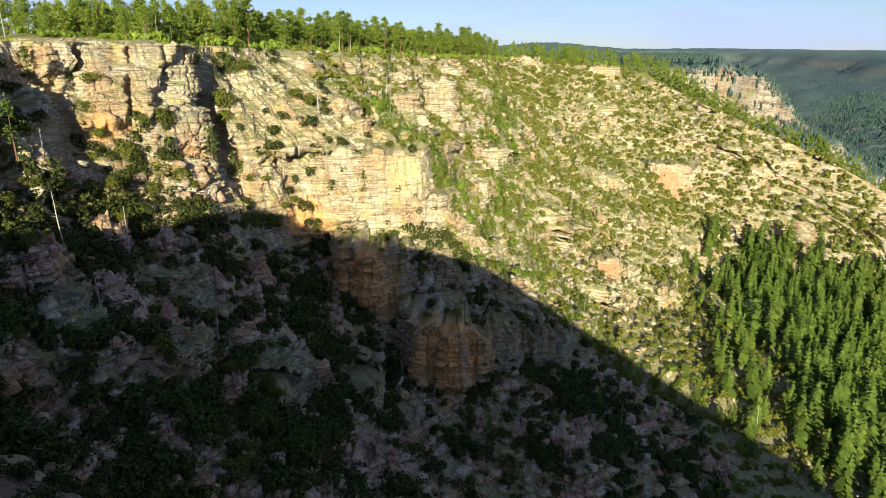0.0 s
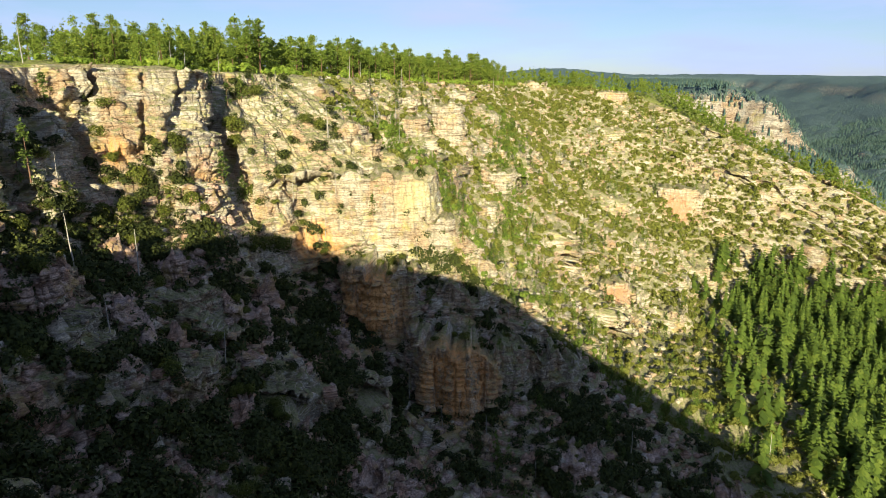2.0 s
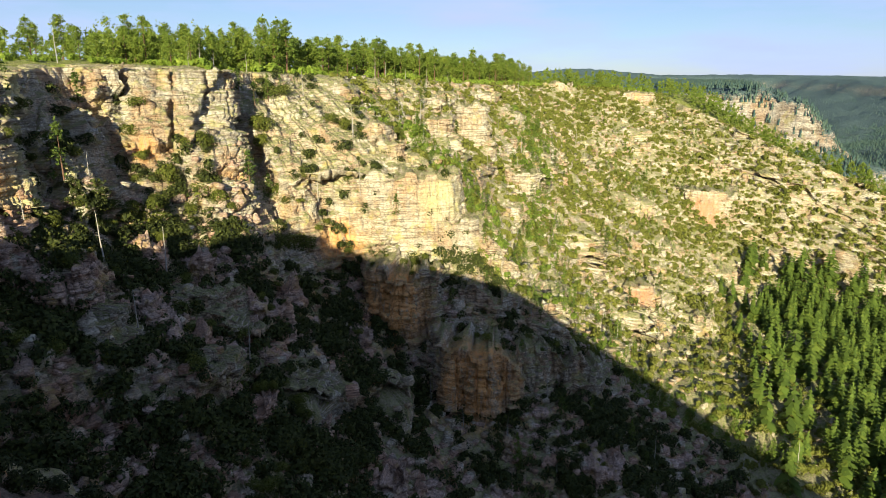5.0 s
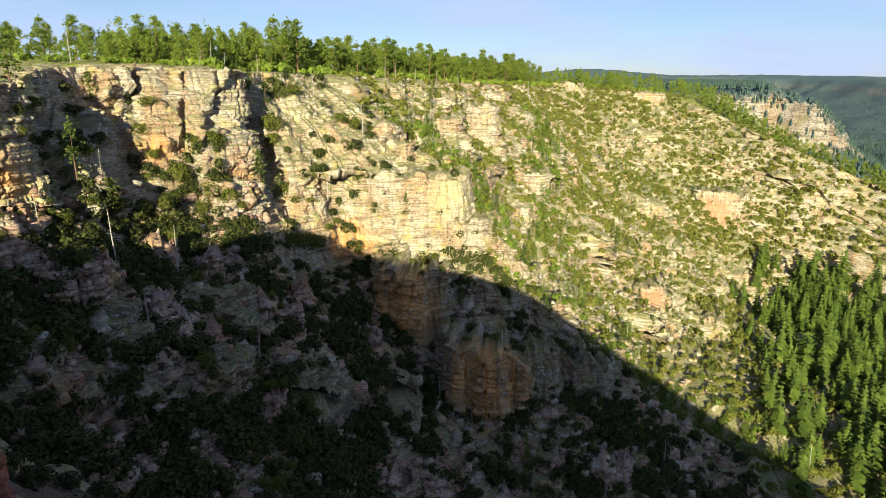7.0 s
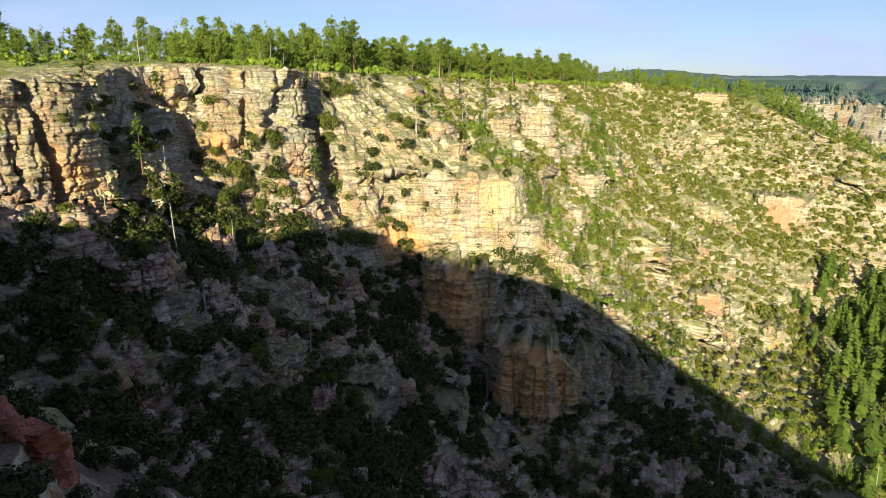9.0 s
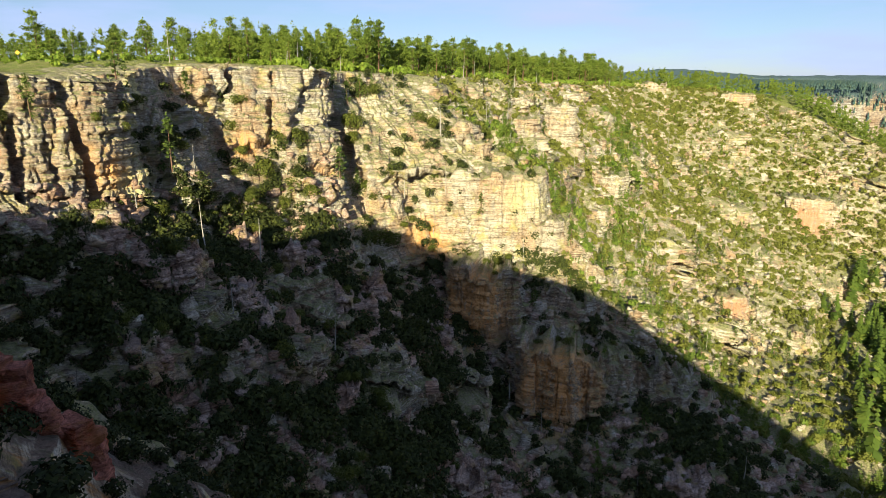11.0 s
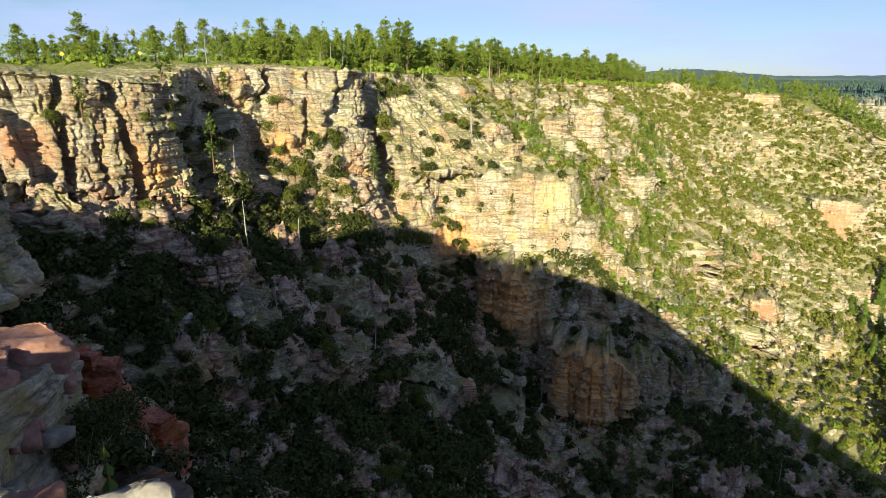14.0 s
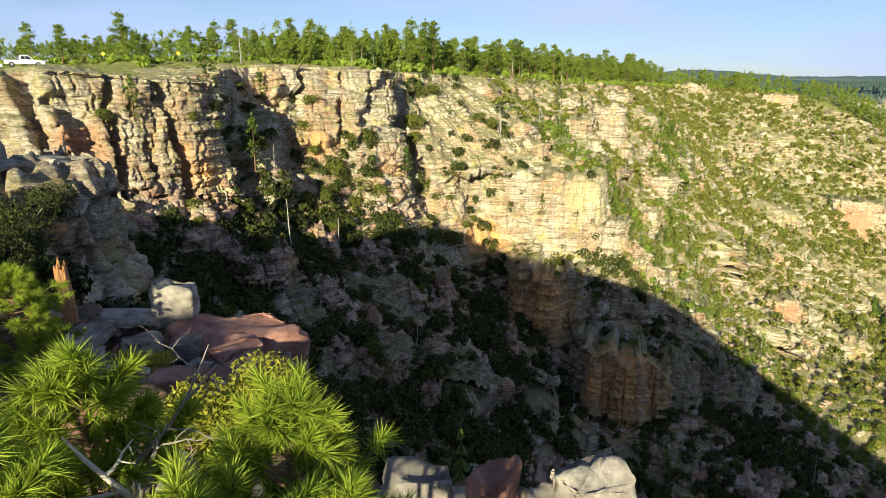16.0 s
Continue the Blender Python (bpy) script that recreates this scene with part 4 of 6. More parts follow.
gz = flat_n[:, 2]
sf, zf = S.ravel(), Z.ravel()
clean = 1 - 0.97 * np.maximum(smooth(299, 300.5, sf) * (1 - smooth(321, 325, sf)) * smooth(-19, -17, zf), smooth(353, 355, sf) * (1 - smooth(371, 374, sf)) * smooth(-14, -12, zf))
clean = clean * (1 - 0.75 * smooth(320, 324, sf) * (1 - smooth(352, 355, sf)) * smooth(-21, -18, zf)) * (1 - 0.75 * smooth(353, 356, sf) * (1 - smooth(373, 377, sf)) * smooth(-27, -25, zf))
far_wall = (station > HEAD) * 1.0
patch = smooth(-0.5, 0.5, fbm(flat_pts[:, 0] / 17, flat_pts[:, 1] / 17, flat_pts[:, 2] / 17, 3, 610))
gentle = smooth(0.15, 0.55, gz) * ((flat_pts[:, 0] > -80) | (flat_pts[:, 2] < -4))
forest = (1 - smooth(-100, -75, flat_pts[:, 2])) * smooth(82, 150, flat_pts[:, 0] - 0.12 * (flat_pts[:, 1] - 200))
right = smooth(-30, 30, flat_pts[:, 0] - (flat_pts[:, 1] - 170) * -0.2)
SHRUBS = [shrub_mesh(s) for s in range(8)]
spine_y = np.interp(flat_pts[:, 0], [q[0] for q in SPINE[:-1]], [q[1] for q in SPINE[:-1]])
# includes the spine's shadowed flank, whose scrub gets the shade-darkened colour
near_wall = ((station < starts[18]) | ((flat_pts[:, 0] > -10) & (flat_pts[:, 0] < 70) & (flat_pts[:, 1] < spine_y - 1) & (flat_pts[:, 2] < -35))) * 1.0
cover = gentle * (0.4 + 0.6 * patch) * far_wall * (0.6 + 0.6 * right) * (1 - 0.96 * forest) * (1 - 0.85 * cliff.ravel()) * (1 - 0.6 * bare_face.ravel()) * (1 - 0.95 * crag_face.ravel()) * clean
p, _ = pick(cover * (1 - near_wall), 8400)
strew("scrub", SHRUBS, p - (0, 0, 0.15), np.clip(rng.lognormal(0.16, 0.4, len(p)), 0.5, 2.3), SHRUB, "olive scrub oak and juniper over the canyon slopes", "scrub")
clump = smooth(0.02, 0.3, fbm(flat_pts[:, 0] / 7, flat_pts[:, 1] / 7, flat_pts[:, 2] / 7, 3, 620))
# this scrub has the talus's shade put into its leaf colour
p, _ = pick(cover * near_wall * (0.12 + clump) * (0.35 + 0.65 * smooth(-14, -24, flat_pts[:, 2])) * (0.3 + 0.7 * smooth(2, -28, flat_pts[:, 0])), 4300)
strew("scrub_near_wall", [shrub_mesh(20 + s, 180, 0.225) for s in range(8)], p - (0, 0, 0.15), np.clip(rng.lognormal(0.48, 0.34, len(p)), 0.6, 2.3), SHADED_SHRUB, "olive scrub on the talus, colour darkened for its shade", "scrub")
# scrub spread partly to darken the pale flank, shade in its colour
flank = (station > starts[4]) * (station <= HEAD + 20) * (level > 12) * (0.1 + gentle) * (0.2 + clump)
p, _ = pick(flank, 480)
strew("scrub_flank", [shrub_mesh(30 + s, 420, 0.15) for s in range(5)], p - (0, 0, 0.15), np.clip(rng.lognormal(0.35, 0.35, len(p)), 0.5, 2.2), SHADED_SHRUB, "scrub below the near rim, darkened to stand for shade", "scrub")
FIRS = [ledge_fir(s, 11 + s % 3, 40, 7, 0.5, 0.2) for s in range(6)]
TALL_FIRS = [fir_mesh(s, 11 + s % 3) for s in range(7)]
p, _ = pick(forest ** 1.2 + 1e-9, 1900)
strew("fir_forest", TALL_FIRS, p - (0, 0, 0.3), rng.uniform(0.6, 1.35, len(p)), FIR, "dense green firs on the lower canyon slope", "forest", 0.03)
ravine = 1 - smooth(0.03, 0.2, np.abs(vnoise(along[station] / 24 + 0.4 * vnoise(flat_pts[:, 2] / 20, station / 30, 0, 631), flat_pts[:, 2] / 140, 0.3, 630)))
deep = np.exp(-(plan_distance(flat_pts[:, 0], flat_pts[:, 1], [(q[0] + 2, q[1] + 3) for q in RAVINE]) / 7.0) ** 2) * (flat_pts[:, 2] < -6)
green_gully = np.exp(-(plan_distance(flat_pts[:, 0], flat_pts[:, 1], [(26, 300), (24, 262), (22, 232), (22, 205)]) / 6.0) ** 2)
p, _ = pick((deep + 0.7 * green_gully) * (0.15 + gentle), 420)
strew("gully_firs", FIRS, p - (0, 0, 0.3), rng.uniform(0.3, 0.62, len(p)), FIR, "bright green firs crowding the ravine behind the spine", "forest", 0.03)
p, _ = pick((deep + 0.6 * green_gully) * (0.3 + gentle), 700)
strew("gully_scrub", SHRUBS, p - (0, 0, 0.15), np.clip(rng.lognormal(0.3, 0.33, len(p)), 0.5, 2.2), PINE, "bright green oak brush in the ravines", "scrub")
p, _ = pick(ravine * (station > starts[17]) * (station < starts[25]) * (0.2 + gentle) * (1 - forest), 300)
strew("ravine_firs", FIRS, p - (0, 0, 0.3), rng.uniform(0.25, 0.66, len(p)), FIR, "green firs filling the ravines of the sunny slope", "forest", 0.03)
def small_tree(seed):
    (_, _), (cv, cf) = pine_parts(seed, 8.5, 0.62, 0.1, 6, 0.54)
    return cv, cf


LOW_PINES = [small_tree(70 + k) for k in range(5)]
p, _ = pick(forest ** 0.7 + 1e-9, 260)
strew("slope_pines", LOW_PINES, p - (0, 0, 0.2), rng.uniform(0.45, 1.1, len(p)), PINE, "scattered bright green pines on the lower slope", "forest", 0.03)
ROCKS = [block_mesh(s, 0.45 + 0.06 * (s % 6)) for s in range(14)]
p, _ = pick((0.04 + 0.96 * smooth(0.3, 0.7, gz)) * far_wall * (1.1 - patch) * (1 - cliff.ravel()) * (1 - bare_face.ravel()), 6800)
strew("rubble", ROCKS, p, np.clip(rng.lognormal(0.2, 0.55, len(p)), 0.3, 2.4), STONE, "broken buff stone blocks over the slopes", "rubble", 0.3)

p, _ = pick((0.1 + smooth(0.2, 0.6, gz)) * far_wall * near_wall * (flat_pts[:, 2] < -12) * (1.15 - patch) * (1 - 0.8 * clump) * (1.05 - cliff.ravel()) * (1 - bare_face.ravel()) * (1 - crag_face.ravel()), 6000)
strew("talus", ROCKS, p + (0, 0, 0.1), np.clip(rng.lognormal(-0.15, 0.6, len(p)), 0.25, 2.4), MAUVE_STONE, "pinkish grey broken blocks on the shaded talus", "rubble", 0.35)

flank_rock = (flat_pts[:, 0] > -12) * (flat_pts[:, 0] < 72) * (flat_pts[:, 1] < spine_y + 2) * (flat_pts[:, 2] < -38) * (flat_pts[:, 2] > -98) * (station > starts[16])
p, _ = pick(flank_rock * (0.3 + patch), 900)
strew("spine_rubble", ROCKS, p + (0, 0, 0.1), np.clip(rng.lognormal(0.35, 0.5, len(p)), 0.5, 3.0), STONE, "pale grey broken blocks on the spine's flank", "rubble", 0.3)

# pines along the rim
PINES = [pine_parts(40 + k, 9 + (k * 7) % 4, 1.0 + 0.12 * (k % 4), 0.2 + 0.06 * (k % 4)) for k in range(7)]
SOURCES = []
def rim_place(u, d):
    """A place on the plateau, d metres behind the rim at column u."""
    back = np.array(BACK)
    k = min(np.searchsorted(back, d), len(BACK) - 1)
    k0 = max(k - 1, 0)
    w = (d - back[k0]) / max(back[k] - back[k0], 1e-6)
    a, b = plateau[len(BACK) - 1 - k0][u], plateau[len(BACK) - 1 - k][u]
    return a + (b - a) * w


def make_pine(k, place, turn, scale):
    (tv, tf), (cv, cf) = PINES[k]
    if len(SOURCES) <= k:
        tree = new("pine_tree")
        mesh_object("trunk", tv, tf, BARK, tree)
        mesh_object("crown", cv, cf, PINE, tree)
        tagged(tree, "ponderosa pine with bare lower trunk on the rim", "pine tree", "pines on the rim")
        SOURCES.append(tree)
        tree.matrix_basis = Matrix.LocRotScale(place, Euler((0, 0, turn)), (scale,) * 3)
        return tree
    t = copy_thing(SOURCES[k], Matrix.LocRotScale(place, Euler((0, 0, turn)), None))
    t.scale = (scale,) * 3
    return t


cum = np.concatenate([[0], np.cumsum(np.linalg.norm(np.diff(lines[0], axis=0), axis=1))])
for n in range(290):
    s = rng.uniform(cum[starts[12]], cum[starts[22]])
    u = min(int(np.searchsorted(cum, s)), NU - 1)
    left_part, far_left = u < starts[15], u < starts[13] + 60
    d = (20 if left_part else 6) + 55 * rng.random() ** 1.4
    spot = Vector(rim_place(u, d))
    if n >= len(PINES) and spot.x < -82 and spot.y < 99:
        continue
    make_pine(n if n < len(PINES) else int(rng.integers(0, len(PINES))), spot, rng.uniform(0, 6.28), rng.uniform(0.28, 0.5) if far_left else rng.uniform(0.45, 0.75) if left_part else rng.uniform(0.6, 1.15) if u < starts[18] else rng.uniform(0.8, 1.35))
for x, y, z, sc, k in ((-96, 104, 3.4, 0.8, 1), (-93.8, 104.6, 3.4, 0.75, 4), (-106, 100, 3.6, 0.66, 2), (-111, 98, 3.6, 0.62, 5)):
    make_pine(k, Vector((x, y, z)), 1.3 * k, sc)

# forest behind the rim, on the spur and over the far country
pl, size = [], []
for n in range(1800):
    s = rng.uniform(cum[starts[10]], cum[starts[26]])
    u = min(int(np.searchsorted(cum, s)), NU - 1)
    size.append(rng.uniform(0.28, 0.48) if u < starts[13] + 60 else rng.uniform(0.45, 0.75) if u < starts[15] else rng.uniform(0.6, 1.15) if u < starts[18] else rng.uniform(0.7, 1.2))
    pl.append(rim_place(u, (4 if u > starts[22] else 9 if u > starts[15] else 17) + 150 * rng.random() ** 2.4))
pl, size = np.array(pl), np.array(size)
open_meadow = (pl[:, 0] < -82) & (pl[:, 1] < 99)
strew("pine_forest", LOW_PINES, pl[~open_meadow], size[~open_meadow], PINE, "green pine forest covering the plateau behind the rim", "forest", 0.03)


pl, size = [], []
for n in range(1150):
    u = min(int(np.searchsorted(cum, rng.uniform(cum[starts[10]], cum[starts[23]]))), NU - 1)
    left = u < starts[15]
    pl.append(rim_place(u, (13 if left else 4) + 40 * rng.random() ** 1.6))
    size.append(rng.uniform(0.7, 1.5) if left else rng.uniform(1.0, 2.4))
pl, size = np.array(pl), np.array(size)
open_meadow = (pl[:, 0] < -82) & (pl[:, 1] < 99)
strew("rim_undergrowth", SHRUBS, pl[~open_meadow], size[~open_meadow], MEADOW_LEAF, "bright green young trees and brush behind the rim", "undergrowth", 0.1)


def tiny_fir(seed):
    r = np.random.default_rng(seed)
    v, f = [], []
    for k, (z0, z1, w) in enumerate(((0.5, 7.0, 2.3), (5.0, 11.0, 1.4))):
        i = len(v)
        a = r.uniform(0, 6.28)
        v += [(math.cos(a + t) * w * r.uniform(0.7, 1.2), math.sin(a + t) * w * r.uniform(0.7, 1.2), z0 + r.uniform(-0.4, 0.4)) for t in (0, 1.57, 3.14, 4.71)] + [(0, 0, z1)]
        f += [(i, i + 1, i + 4), (i + 1, i + 2, i + 4), (i + 2, i + 3, i + 4), (i + 3, i, i + 4)]
    return np.array(v, float), np.array(f)


# green needles with the blue of distance haze mixed into the colour
HAZED_FIR = leaf_material("far_fir_needles_with_haze", (0.05, 0.095, 0.1), (0.095, 0.16, 0.14), (0.15, 0.205, 0.14))
n = 46000
dist = np.concatenate([330 + 2600 * rng.random(14000) ** 1.5, 470 + 1300 * rng.random(25000), 600 + 900 * rng.random(7000)])
ang = np.concatenate([rng.uniform(radians(-12), radians(46), 14000), rng.uniform(radians(15), radians(44), 25000), rng.uniform(radians(29), radians(41), 7000)])
fx, fy = dist * np.sin(ang), dist * np.cos(ang)
fz = far_height(fx, fy)
steep = np.abs(far_height(fx + 4, fy) - fz) + np.abs(far_height(fx, fy + 4) - fz)
ok = (steep < rng.uniform(4, 30.0, n)) & ~((fx < 150) & (fy < 560)) & (np.hypot(fx - 60, fy - 120) > 400)
pl = np.column_stack([fx, fy, fz])[ok]
strew("distant_forest", [tiny_fir(s) for s in range(5)], pl, rng.uniform(0.32, 0.72, len(pl)), HAZED_FIR, "distant conifers over plateau and canyon, haze blue in their colour", "forest", 0.02)


# ---- near ledge and single things ----
land = full.reshape(-1, 3)


def ground_z(x, y, reach=0.9):
    """The height of the ground's upper surface near a place."""
    d = np.hypot(land[:, 0] - x, land[:, 1] - y)
    near = d < reach
    if not near.any():
        return float(land[d.argmin(), 2])
    return float(np.percentile(land[near, 2], 80))


def weathered(v, f, seed, cuts=3):
    """The block cut finer, with worn corners, pits and thin beds."""
    bm = bmesh.new()
    vs = [bm.verts.new(c) for c in v]
    for q in f:
        bm.faces.new([vs[i] for i in q])
    bmesh.ops.subdivide_edges(bm, edges=bm.edges, cuts=cuts, use_grid_fill=True)
    for _ in range(3):
        bmesh.ops.smooth_vert(bm, verts=bm.verts, factor=0.5, use_axis_x=True, use_axis_y=True, use_axis_z=True)
    bm.normal_update()
    bmesh.ops.triangulate(bm, faces=bm.faces)
    bm.verts.index_update()
    p = np.array([w.co[:] for w in bm.verts])
    nn = np.array([w.normal[:] for w in bm.verts])
    tri = np.array([[w.index for w in q.verts] for q in bm.faces])
    bm.free()
    d = 0.075 * fbm(p[:, 0] * 3.5, p[:, 1] * 3.5, p[:, 2] * 3.5, 4, seed)
    layer = p[:, 2] * 9 + 0.6 * vnoise(p[:, 0] * 2, p[:, 1] * 2, 0, seed + 9)
    d = d + 0.06 * (lattice(np.floor(layer), np.floor(layer) * 0, np.floor(layer) * 0, seed) - 0.5) * (1 - np.abs(nn[:, 2]))
    return p + nn * d[:, None], tri


def stone(name, place, size, seed, mat, turn=0.0, lean=(0, 0), flat=0.7, label="", category="boulder", group="", fine=0):
    """A single weathered block, bedded a little into the ground."""
    v, f = block_mesh(seed, flat, 22, 0.03 if not fine else 0.02)
    if fine:
        v, f = weathered(v, f, seed, fine)
    ob = mesh_object(name, v, f, mat)
    ob.matrix_basis = Matrix.LocRotScale(place, Euler((lean[0], lean[1], turn)), size)
    return tagged(ob, label, category, group)


def boulder_material(name, dark, mid, light, spots):
    """Weathered stone: mottled, pitted, with round lichen spots."""
    m, n, l, p = material(name)
    co = n.new("ShaderNodeNewGeometry").outputs["Position"]
    r = ramp(n, [(0.3, dark), (0.5, mid), (0.68, light)])
    l.new(noise_node(n, l, co, 2.2, 9, 0.68), r.inputs["Fac"])
    stain = ramp(n, [(0.5, (0, 0, 0)), (0.62, (0.7, 0.7, 0.7))])
    l.new(noise_node(n, l, co, 0.9, 5, 0.6), stain.inputs["Fac"])
    col = mixed(n, l, stain.outputs["Color"], r.outputs["Color"], dark)
    vo = n.new("ShaderNodeTexVoronoi")
    vo.inputs["Scale"].default_value = 9
    l.new(co, vo.inputs["Vector"])
    dots = maths(n, l, "ADD", vo.outputs["Distance"], maths(n, l, "MULTIPLY", noise_node(n, l, co, 1.6, 4, 0.6), 0.9))
    spot = ramp(n, [(0.5, (0.85, 0.85, 0.85)), (0.58, (0, 0, 0))])
    l.new(dots, spot.inputs["Fac"])
    col = mixed(n, l, spot.outputs["Color"], col, spots)
    l.new(col, p.inputs["Base Color"])
    p.inputs["Roughness"].default_value = 0.95
    p.inputs["Specular IOR Level"].default_value = 0.2
    b = n.new("ShaderNodeBump")
    b.inputs["Strength"].default_value, b.inputs["Distance"].default_value = 0.8, 0.06
    l.new(noise_node(n, l, co, 6, 10, 0.75), b.inputs["Height"])
    l.new(b.outputs["Normal"], p.inputs["Normal"])
    return m


PALE_STONE = boulder_material("pale_lichen_stone", (0.12, 0.105, 0.09), (0.32, 0.28, 0.235), (0.52, 0.46, 0.39), (0.3, 0.27, 0.13))
SLAB_RED = boulder_material("red_ledge_stone", (0.15, 0.07, 0.055), (0.33, 0.17, 0.13), (0.42, 0.26, 0.21), (0.24, 0.2, 0.17))

# stones of the near ledge: x, y, lift of the centre over the ground, length, width, height, turn, red
BIG_STONES = [
    (-21.4, 11.1, 0.65, 1.25, 1.15, 1.25, 0.4, 0), (-19.7, 11.2, -0.2, 3.7, 2.7, 1.7, 0.6, 1), (-20.2, 12.2, 0.45, 1.7, 1.1, 0.4, 0.8, 0),
    (-22.4, 10.6, 0.3, 1.9, 1.2, 0.32, 0.3, 0), (-21.3, 9.6, 0.15, 1.0, 0.8, 0.5, 0.9, 0), (-22.8, 9.4, 0.2, 1.7, 1.3, 0.45, 1.9, 0),
    (-20.4, 9.9, 0.12, 0.8, 0.7, 0.5, 0.3, 0), (-26.2, 9.4, 0.1, 2.6, 1.6, 0.5, 0.1, 0), (-18.9, 9.9, 0.1, 1.3, 1.0, 0.4, 1.1, 1),
]
EDGE_STONES = [
    (-17.3, 7.9, 0.1, 1.3, 1.0, 0.5, 2.2, 0), (-15.0, 6.3, 0.1, 1.2, 0.9, 0.4, 0.5, 0), (-13.0, 4.7, 0.6, 1.1, 0.85, 1.0, 0.2, 0),
    (-10.6, 4.7, 0.85, 1.15, 0.85, 1.1, 0.6, 0), (-11.25, 4.45, 0.55, 0.8, 0.65, 0.9, 2.0, 0), (-11.85, 4.5, 0.4, 0.8, 0.65, 0.8, 1.3, 1),
    (-10.95, 4.0, 0.25, 0.5, 0.4, 0.3, 0.3, 0), (-16.2, 6.9, 0.05, 0.9, 0.8, 0.4, 1.7, 1),
]
LOW_STONES = [
    (-18.6, 4.9, 0.25, 2.8, 1.9, 0.6, 0.4, 1), (-18.6, 7.2, 0.1, 1.2, 0.9, 0.4, 0.6, 1), (-20.5, 7.8, 0.1, 1.5, 1.2, 0.5, 2.6, 0), (-17.4, 5.6, 0.1, 1.1, 0.9, 0.4, 0.1, 1), (-15.4, 4.4, 0.1, 1.3, 0.8, 0.45, 1.0, 0),
    (-19.8, 5.4, 0.1, 1.0, 0.9, 0.4, 2.1, 0), (-14.0, 4.3, 0.08, 0.7, 0.6, 0.35, 0.8, 1), (-22.0, 7.9, 0.1, 1.6, 1.3, 0.5, 0.2, 0), (-18.2, 8.9, 0.1, 1.6, 1.1, 0.5, 1.4, 1),
]
for k, (x, y, lift, lx, ly, lz, turn, red) in enumerate(BIG_STONES + EDGE_STONES + LOW_STONES):
    stone("boulder" if lz > 0.55 else "stone_slab", (x, y, ground_z(x, y) + lift), (lx, ly, lz / 0.7), 900 + k, SLAB_RED if red else PALE_STONE, turn, (0.08 * math.sin(k * 2.1), 0.08 * math.cos(k * 1.7)), 0.7,
          "rough red sandstone block on the rim ledge" if red else "pale lichen-spotted sandstone block on the rim ledge", "rock" if lz <= 0.55 else "boulder", "rocks on the ledge", 3)
# two bedded tiers of the buttress beyond the inlet, with broken slabs on them
BUTTRESS = "grey-buff bedded sandstone buttress of the near rim"
outcrop([(-46, 23), (-45, 15.5), (-41.2, 17.8), (-37.4, 23.4), (-38.4, 27.0), (-42, 30)], -2.9, -8, 71, BUTTRESS, STONE, 0.75, 0.16)
outcrop([(-44, 22), (-42.5, 14.0), (-39.4, 16.6), (-35.2, 23.2), (-36.2, 27.4), (-39, 30)], -5.2, -14, 72, BUTTRESS, STONE, 0.75, 0.16)
for k in range(30):
    w = rng.random()
    x, y = -37.3 - 5.5 * w + rng.uniform(-0.8, 0.8), 23.6 - 5.5 * w + rng.uniform(-0.2, 3.0)
    s = rng.uniform(1.2, 3.4)
    stone("sandstone_block", (x - 1.5, y + 0.4, -2.75 + 0.12 * rng.random()), (s, s * 0.7, s * 0.22), 1000 + k, PALE_STONE, rng.uniform(0, 6), (0.05, -0.06), 0.6, "grey-buff sandstone slab on a rim buttress", "boulder", "slabs on the buttress", 2)
for k in range(14):
    w = rng.random()
    x, y = -35.2 - 4.5 * w, 22.6 - 6.0 * w
    s = rng.uniform(1.0, 2.4)
    stone("sandstone_block", (x - 1.5, y + 0.5, -5.0), (s, s * 0.7, s * 0.25), 1060 + k, PALE_STONE, rng.uniform(0, 6), (0.06, -0.05), 0.6, "grey-buff sandstone slab on a rim buttress", "boulder", "slabs on the buttress", 2)
# small stones over the ledge
for name, mat, count, size, words in (("gravel", SLAB_RED, 700, -1.9, "small broken red stones scattered over the ledge"), ("loose_stones", PALE_STONE, 420, -1.5, "small pale grey stones scattered over the ledge")):
    q = np.column_stack([rng.uniform(-25, -10, count), rng.uniform(0, 13, count), np.zeros(count)])
    q = q[(q[:, 1] < 3.8 + (-10 - q[:, 0]) * 0.95) & (q[:, 1] > -1 + (-10 - q[:, 0]) * 0.35)]
    q[:, 2] = [ground_z(x, y, 0.5) for x, y, _ in q]
    strew(name, ROCKS, q, rng.lognormal(size, 0.55, len(q)), mat, words, "stones", 0.3)

# red stack of blocks under the rim
STACK = [(-36.3, 31.2, -16.3, 2.3, 1.1), (-35.1, 31.4, -17.0, 1.7, 1.3), (-35.8, 31.2, -18.1, 3.0, 1.5), (-35.7, 31.2, -19.3, 3.3, 1.6), (-35.4, 31.3, -20.7, 2.5, 1.9), (-33.8, 31.7, -19.9, 1.9, 1.3), (-34.2, 31.8, -21.3, 2.6, 2.0),
         (-32.9, 32.7, -21.5, 2.5, 1.1), (-32.8, 32.7, -22.6, 3.1, 1.4), (-32.6, 32.8, -23.9, 3.2, 1.7), (-32.2, 32.9, -25.4, 3.4, 2.0), (-35.2, 31.6, -22.8, 3.6, 3.0), (-34.0, 32.2, -25.0, 4.2, 3.2)]
